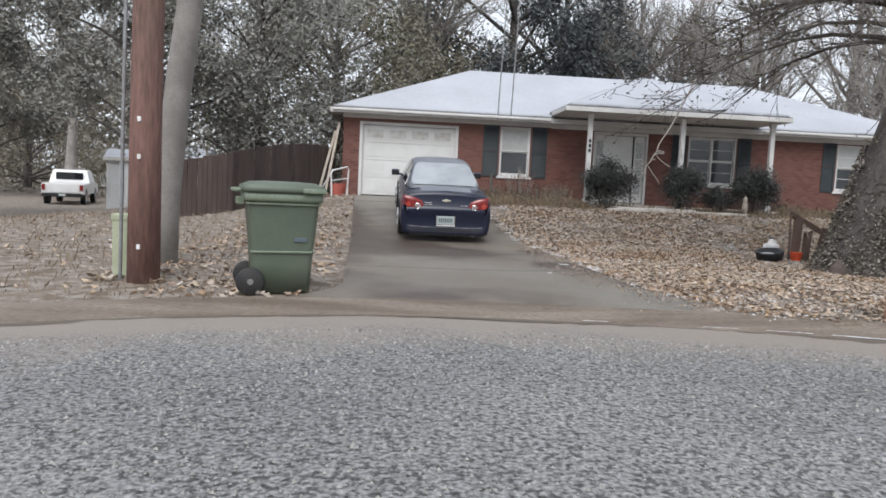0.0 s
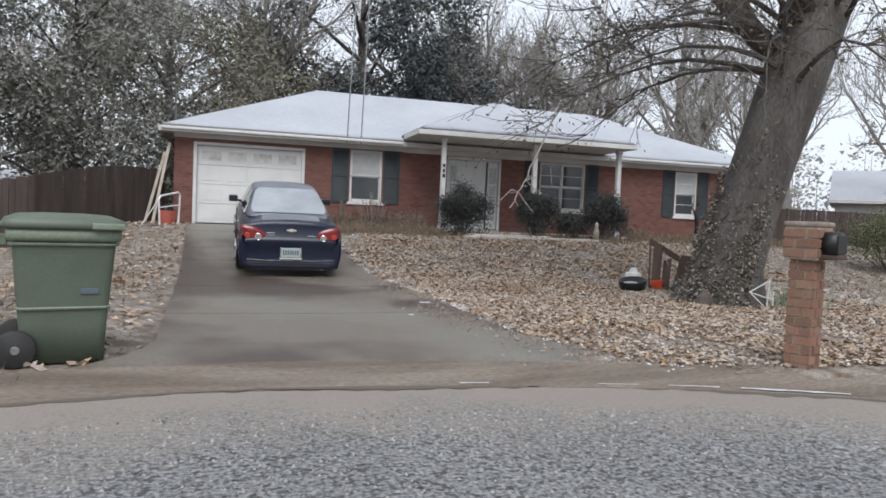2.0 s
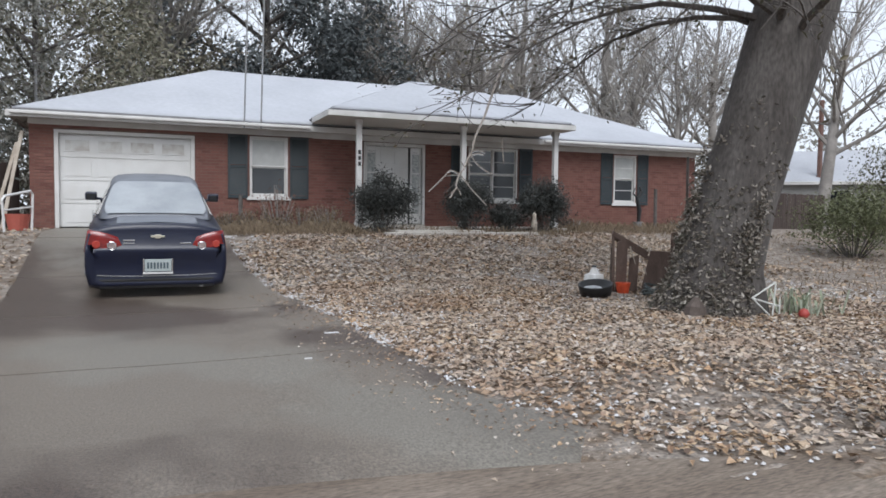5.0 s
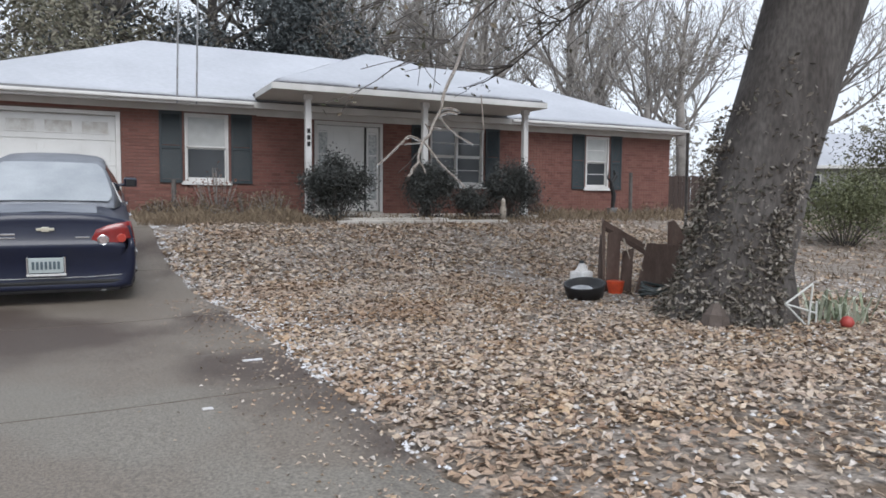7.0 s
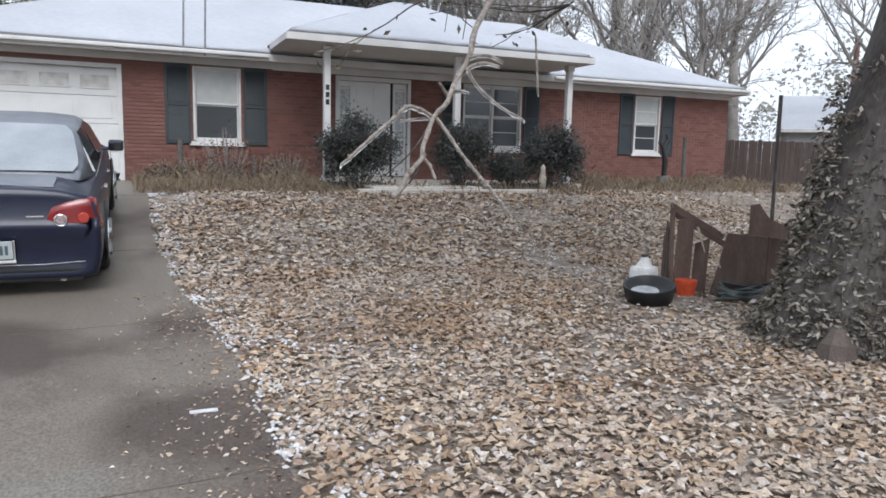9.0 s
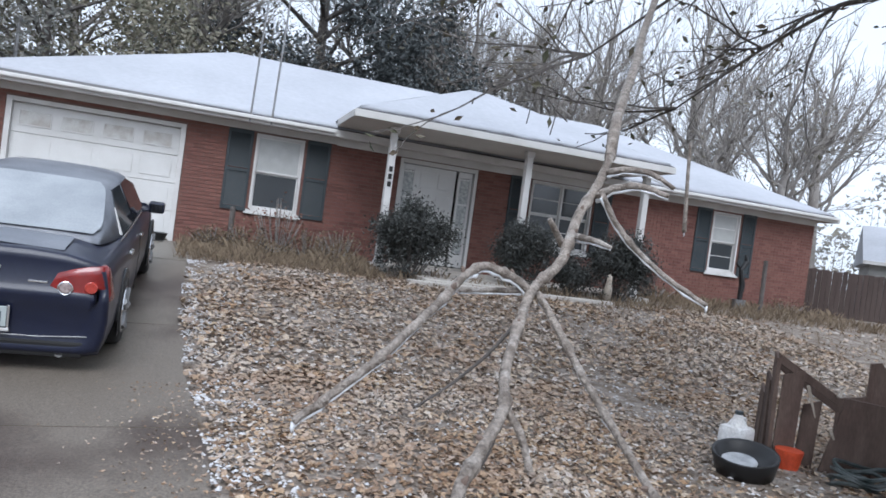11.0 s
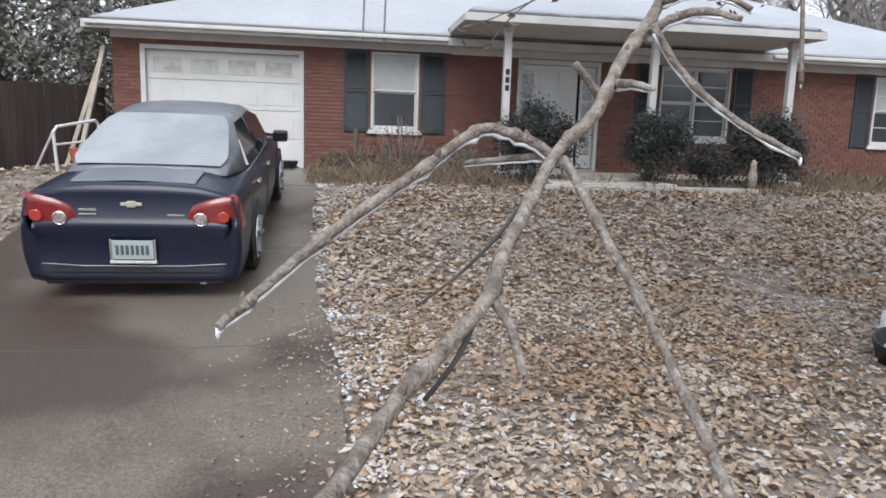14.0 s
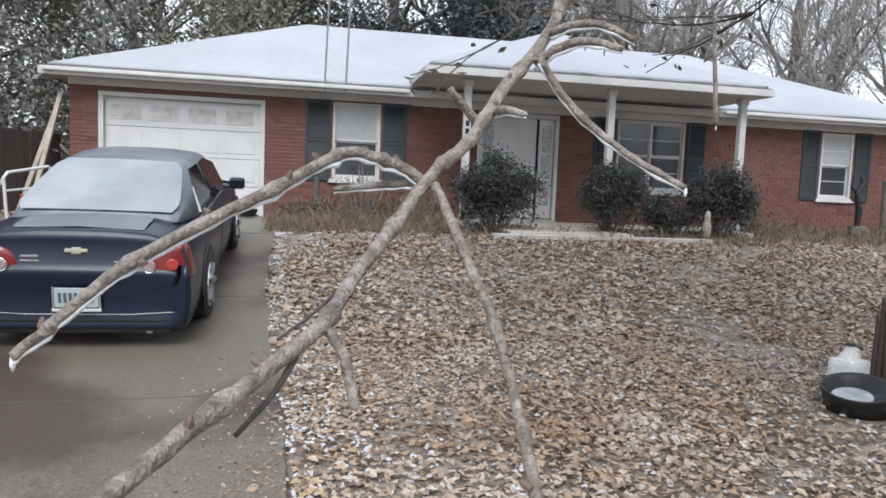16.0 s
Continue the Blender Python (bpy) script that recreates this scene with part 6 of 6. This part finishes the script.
    shape("arm", M().tube([(0.0, 0, 0.9), (-0.2, 0.0, 1.08), (-0.15, 0, 1.25)], [0.03, 0.025, 0.015], 6), BLACK, h)
    k = shape("garden_post", M().tube([(15.85, -1.5, -0.1), (15.83, -1.5, 1.2)], 0.05, 8), BARK)
    tagged(k, "dark weathered wooden garden post", "post")
    k = shape("thin_pole", M().tube([(9.32, -10.2, -0.8), (9.30, -10.2, 1.3)], 0.02, 8), BARK)
    tagged(k, "thin rusty pole standing behind the broken box", "pole")
    k = shape("far_pole", M().tube([(34.0, 8.0, -0.6), (34.0, 8.0, 6.4)], 0.12, 8), POLE)
    tagged(k, "distant wooden utility pole", "utility pole")
    # Leaning boards by the garage, and the pale frame with something red behind it.
    for q, (a, e) in enumerate((((-0.95, -0.75, -0.05), (-0.62, -0.1, 2.15)), ((-1.15, -0.7, -0.05), (-0.75, 0.1, 1.9)))):
        s = shape("leaning_board", M().tube([a, e], 0.05, 4), PLANK)
        tagged(s, "pale weathered board leaning on the garage corner", "board", "leaning boards")
    fr = thing("pale_frame", (-0.42, -2.3, yard(-0.4, -2.3)), "white metal gate frame standing by the fence", "metal frame", rz=62)
    loop = [(-0.40, 0, 0.0), (-0.45, 0, 0.62), (-0.38, 0, 0.70), (0.38, 0, 0.82), (0.45, 0, 0.75), (0.40, 0, 0.0)]
    shape("tube_loop", M().tube(loop, 0.024, 8), WHITEMETAL, fr)
    shape("cross_bar", M().tube([(-0.45, 0, 0.42), (0.45, 0, 0.5)], 0.018, 8), WHITEMETAL, fr)
    shape("stay", M().tube([(-0.45, 0, 0.62), (-0.42, 0.45, 0.0)], 0.018, 8), WHITEMETAL, fr)
    tb = thing("red_tub", (-0.5, -1.75, yard(-0.5, -1.75)), "faded red plastic tub behind the frame", "tub")
    shape("tub", M().tube([(0, 0, 0), (0, 0, 0.3), (0, 0, 0.34)], [0.17, 0.23, 0.24], 18), mat("faded_red", (0.45, 0.12, 0.09), 0.6), tb)
    pn = thing("dark_pan", (2.75, -0.45, 0.0), "dark round pan at the garage threshold", "pan")
    shape("pan", M().tube([(0, 0, 0), (0, 0, 0.12), (0, 0, 0.14)], [0.16, 0.21, 0.21], 18), BLACK, pn)
    gn = shape("plaster_ornament", M().tube([(11.02, -2.75, -0.05), (11.02, -2.75, 0.18), (11.02, -2.75, 0.32), (11.02, -2.75, 0.42), (11.02, -2.75, 0.47)], [0.07, 0.08, 0.05, 0.055, 0.01], 10), PLANK, None, "", True)
    tagged(gn, "small pale plaster garden ornament among the shrubs", "ornament")
    k = shape("iron_post", M().tube([(4.06, -0.55, -0.1), (4.06, -0.55, 0.8)], 0.05, 8), BARK)
    tagged(k, "short dark post standing against the house wall", "post")
    # Scraps of paper or ice on the drive.
    for x, y, s in ((3.5, -11.95, 0.07), (3.05, -13.0, 0.03)):
        e = shape("paper_scrap", M().rbox(x - s, y - 0.016, yard(x, y) + 0.013, x + s, y + 0.016, yard(x, y) + 0.025, 0.004), FROST)
        tagged(e, "white scrap of ice lying on the drive", "ice scrap", "ice scraps")


build_loose()

# ---- the broken branch that hangs before the camera ----
BRANCHES = {
    'stem': [(4.116, -13.761, 0.92), (4.083, -13.793, 0.872), (4.037, -13.834, 0.825), (4.011, -13.866, 0.792), (3.984, -13.901, 0.758), (3.958, -13.916, 0.736), (3.936, -13.921, 0.713), (3.9, -13.973, 0.673), (3.859, -14.044, 0.632), (3.838, -14.098, 0.611), (3.802, -14.147, 0.591), (3.761, -14.201, 0.57), (3.724, -14.279, 0.555), (3.701, -14.329, 0.547), (3.667, -14.374, 0.534)],
    'arm': [(3.933, -13.919, 0.714), (3.911, -13.921, 0.728), (3.883, -13.928, 0.736), (3.86, -13.938, 0.738), (3.835, -13.952, 0.726), (3.807, -13.987, 0.708), (3.757, -14.048, 0.68), (3.709, -14.098, 0.651), (3.682, -14.102, 0.628), (3.655, -14.1, 0.603), (3.638, -14.098, 0.588)],
    'leg': [(3.944, -13.927, 0.711), (3.954, -13.965, 0.679), (3.963, -14.008, 0.642), (3.973, -14.04, 0.612), (3.97, -14.104, 0.584), (3.963, -14.17, 0.559), (3.953, -14.233, 0.541), (3.935, -14.316, 0.517), (3.917, -14.399, 0.493)],
    'upper': [(4.078, -13.816, 0.859), (4.108, -13.816, 0.818), (4.145, -13.83, 0.781), (4.185, -13.853, 0.748), (4.227, -13.889, 0.719)],
    'stub1': [(3.998, -13.869, 0.777), (3.977, -13.887, 0.792), (3.961, -13.895, 0.807)],
    'stub2': [(4.016, -13.87, 0.791), (4.016, -13.92, 0.787), (4.026, -13.944, 0.781)],
    'twig1': [(3.899, -13.972, 0.68), (3.874, -13.957, 0.637), (3.84, -13.941, 0.596), (3.801, -13.929, 0.562)],
    'stub3': [(3.839, -14.098, 0.609), (3.851, -14.111, 0.592), (3.856, -14.12, 0.573), (3.859, -14.128, 0.558)],
    'twig2': [(3.821, -14.124, 0.598), (3.807, -14.139, 0.575), (3.783, -14.153, 0.55)],
    'twig3': [(3.927, -13.913, 0.713), (3.892, -13.906, 0.709), (3.85, -13.896, 0.703)],
    'twig4': [(4.101, -13.784, 0.894), (4.12, -13.807, 0.9), (4.144, -13.832, 0.897), (4.178, -13.845, 0.879)],
    'twig5': [(4.08, -13.801, 0.856), (4.098, -13.824, 0.87), (4.122, -13.85, 0.874), (4.155, -13.866, 0.865)],
    'hang': [(4.59, -13.312, 1.061), (4.599, -13.305, 1.0), (4.611, -13.299, 0.917), (4.619, -13.296, 0.852)],
    'up': [(4.116, -13.761, 0.92), (4.178, -13.664, 1.007), (4.464, -13.234, 1.236), (4.721, -12.847, 1.482), (5.193, -12.238, 2.04)],
}


def build_branch():
    br = thing("icy_branch", BRANCHES["stem"][6], "broken grey branch with a glaze of ice hanging over the yard", "branch")
    inv = Vector(BRANCHES["stem"][6])
    r = random.Random(9)
    sizes = {"stem": (0.0082, 0.006), "arm": (0.0064, 0.0043), "leg": (0.0056, 0.004), "upper": (0.006, 0.0037), "stub1": (0.006, 0.004), "stub2": (0.006, 0.003), "twig1": (0.0028, 0.0016), "stub3": (0.0048, 0.0042), "twig2": (0.003, 0.002), "twig3": (0.0045, 0.003), "twig4": (0.006, 0.004), "twig5": (0.0075, 0.004), "hang": (0.004, 0.006), "up": (0.0098, 0.013)}
    for key, pts in BRANCHES.items():
        a, b = sizes[key]
        line, radii = [], []
        a, b = a * 0.88, b * 0.88
        pts = [Vector(p) - inv for p in pts]
        fine = 5
        for i in range(len(pts) - 1):
            p0, p1, p2, p3 = pts[max(i - 1, 0)], pts[i], pts[i + 1], pts[min(i + 2, len(pts) - 1)]
            for k in range(fine + (1 if i == len(pts) - 2 else 0)):
                t = k / fine
                q = 0.5 * (2 * p1 + (p2 - p0) * t + (2 * p0 - 5 * p1 + 4 * p2 - p3) * t * t + (3 * p1 - p0 - 3 * p2 + p3) * t ** 3)
                u = (i + t) / (len(pts) - 1)
                line.append(q + Vector((r.gauss(0, 1), r.gauss(0, 1), r.gauss(0, 1))) * a * 0.05)
                radii.append((a + (b - a) * u) * (1 + 0.10 * noise.noise((u * 30, a * 900, 0))) * (1.35 if (len(line) % 9 == 0 and key in ("stem", "arm", "leg", "upper")) else 1.0))
        stick = shape("stem" if key == "stem" else "side_twig", M().tube(line, radii, 9), BARK if key in ("twig1", "twig2") else TWIG, br, "", True)
        if key in ("arm", "upper", "twig3", "twig5", "leg", "stub2", "hang", "twig4"):
            # Ice that has run along the underside and frozen into beads.
            ice = [p + Vector((0, 0, -q * (1.25 + 0.3 * noise.noise((i * 0.8, 1, a * 50))))) for i, (p, q) in enumerate(zip(line, radii))]
            s = 0.4 if key == "leg" else 0.55
            shape("ice_glaze", M().tube(ice, [q * s * (0.75 + 0.55 * noise.noise((i * 0.5, 7, a * 99))) for i, q in enumerate(radii)], 7), ICE, stick, "clear ice frozen along the underside", True)
        if key in ("upper", "arm", "hang"):
            e = line[-1]
            shape("ice_drop", M().tube([e, e + Vector((0, 0, -0.006)), e + Vector((0, 0, -0.010))], [0.0018, 0.0021, 0.0006], 8), ICE, stick, "frozen drop", True)
    # Buds.
    for key in ("stem", "leg", "arm"):
        pts = BRANCHES[key]
        for i in range(1, len(pts) - 1):
            p = Vector(pts[i]) - inv
            e = Vector((r.uniform(-1, 1), r.uniform(-0.3, 0.3), r.uniform(-0.5, 1))).normalized()
            shape("bud", M().tube([p + e * 0.005, p + e * 0.009, p + e * 0.012], [0.003, 0.0025, 0.0008], 6), mat("bud_bark", (0.14, 0.1, 0.08), 0.7), br)


build_branch()

build_bricks(front_wall)
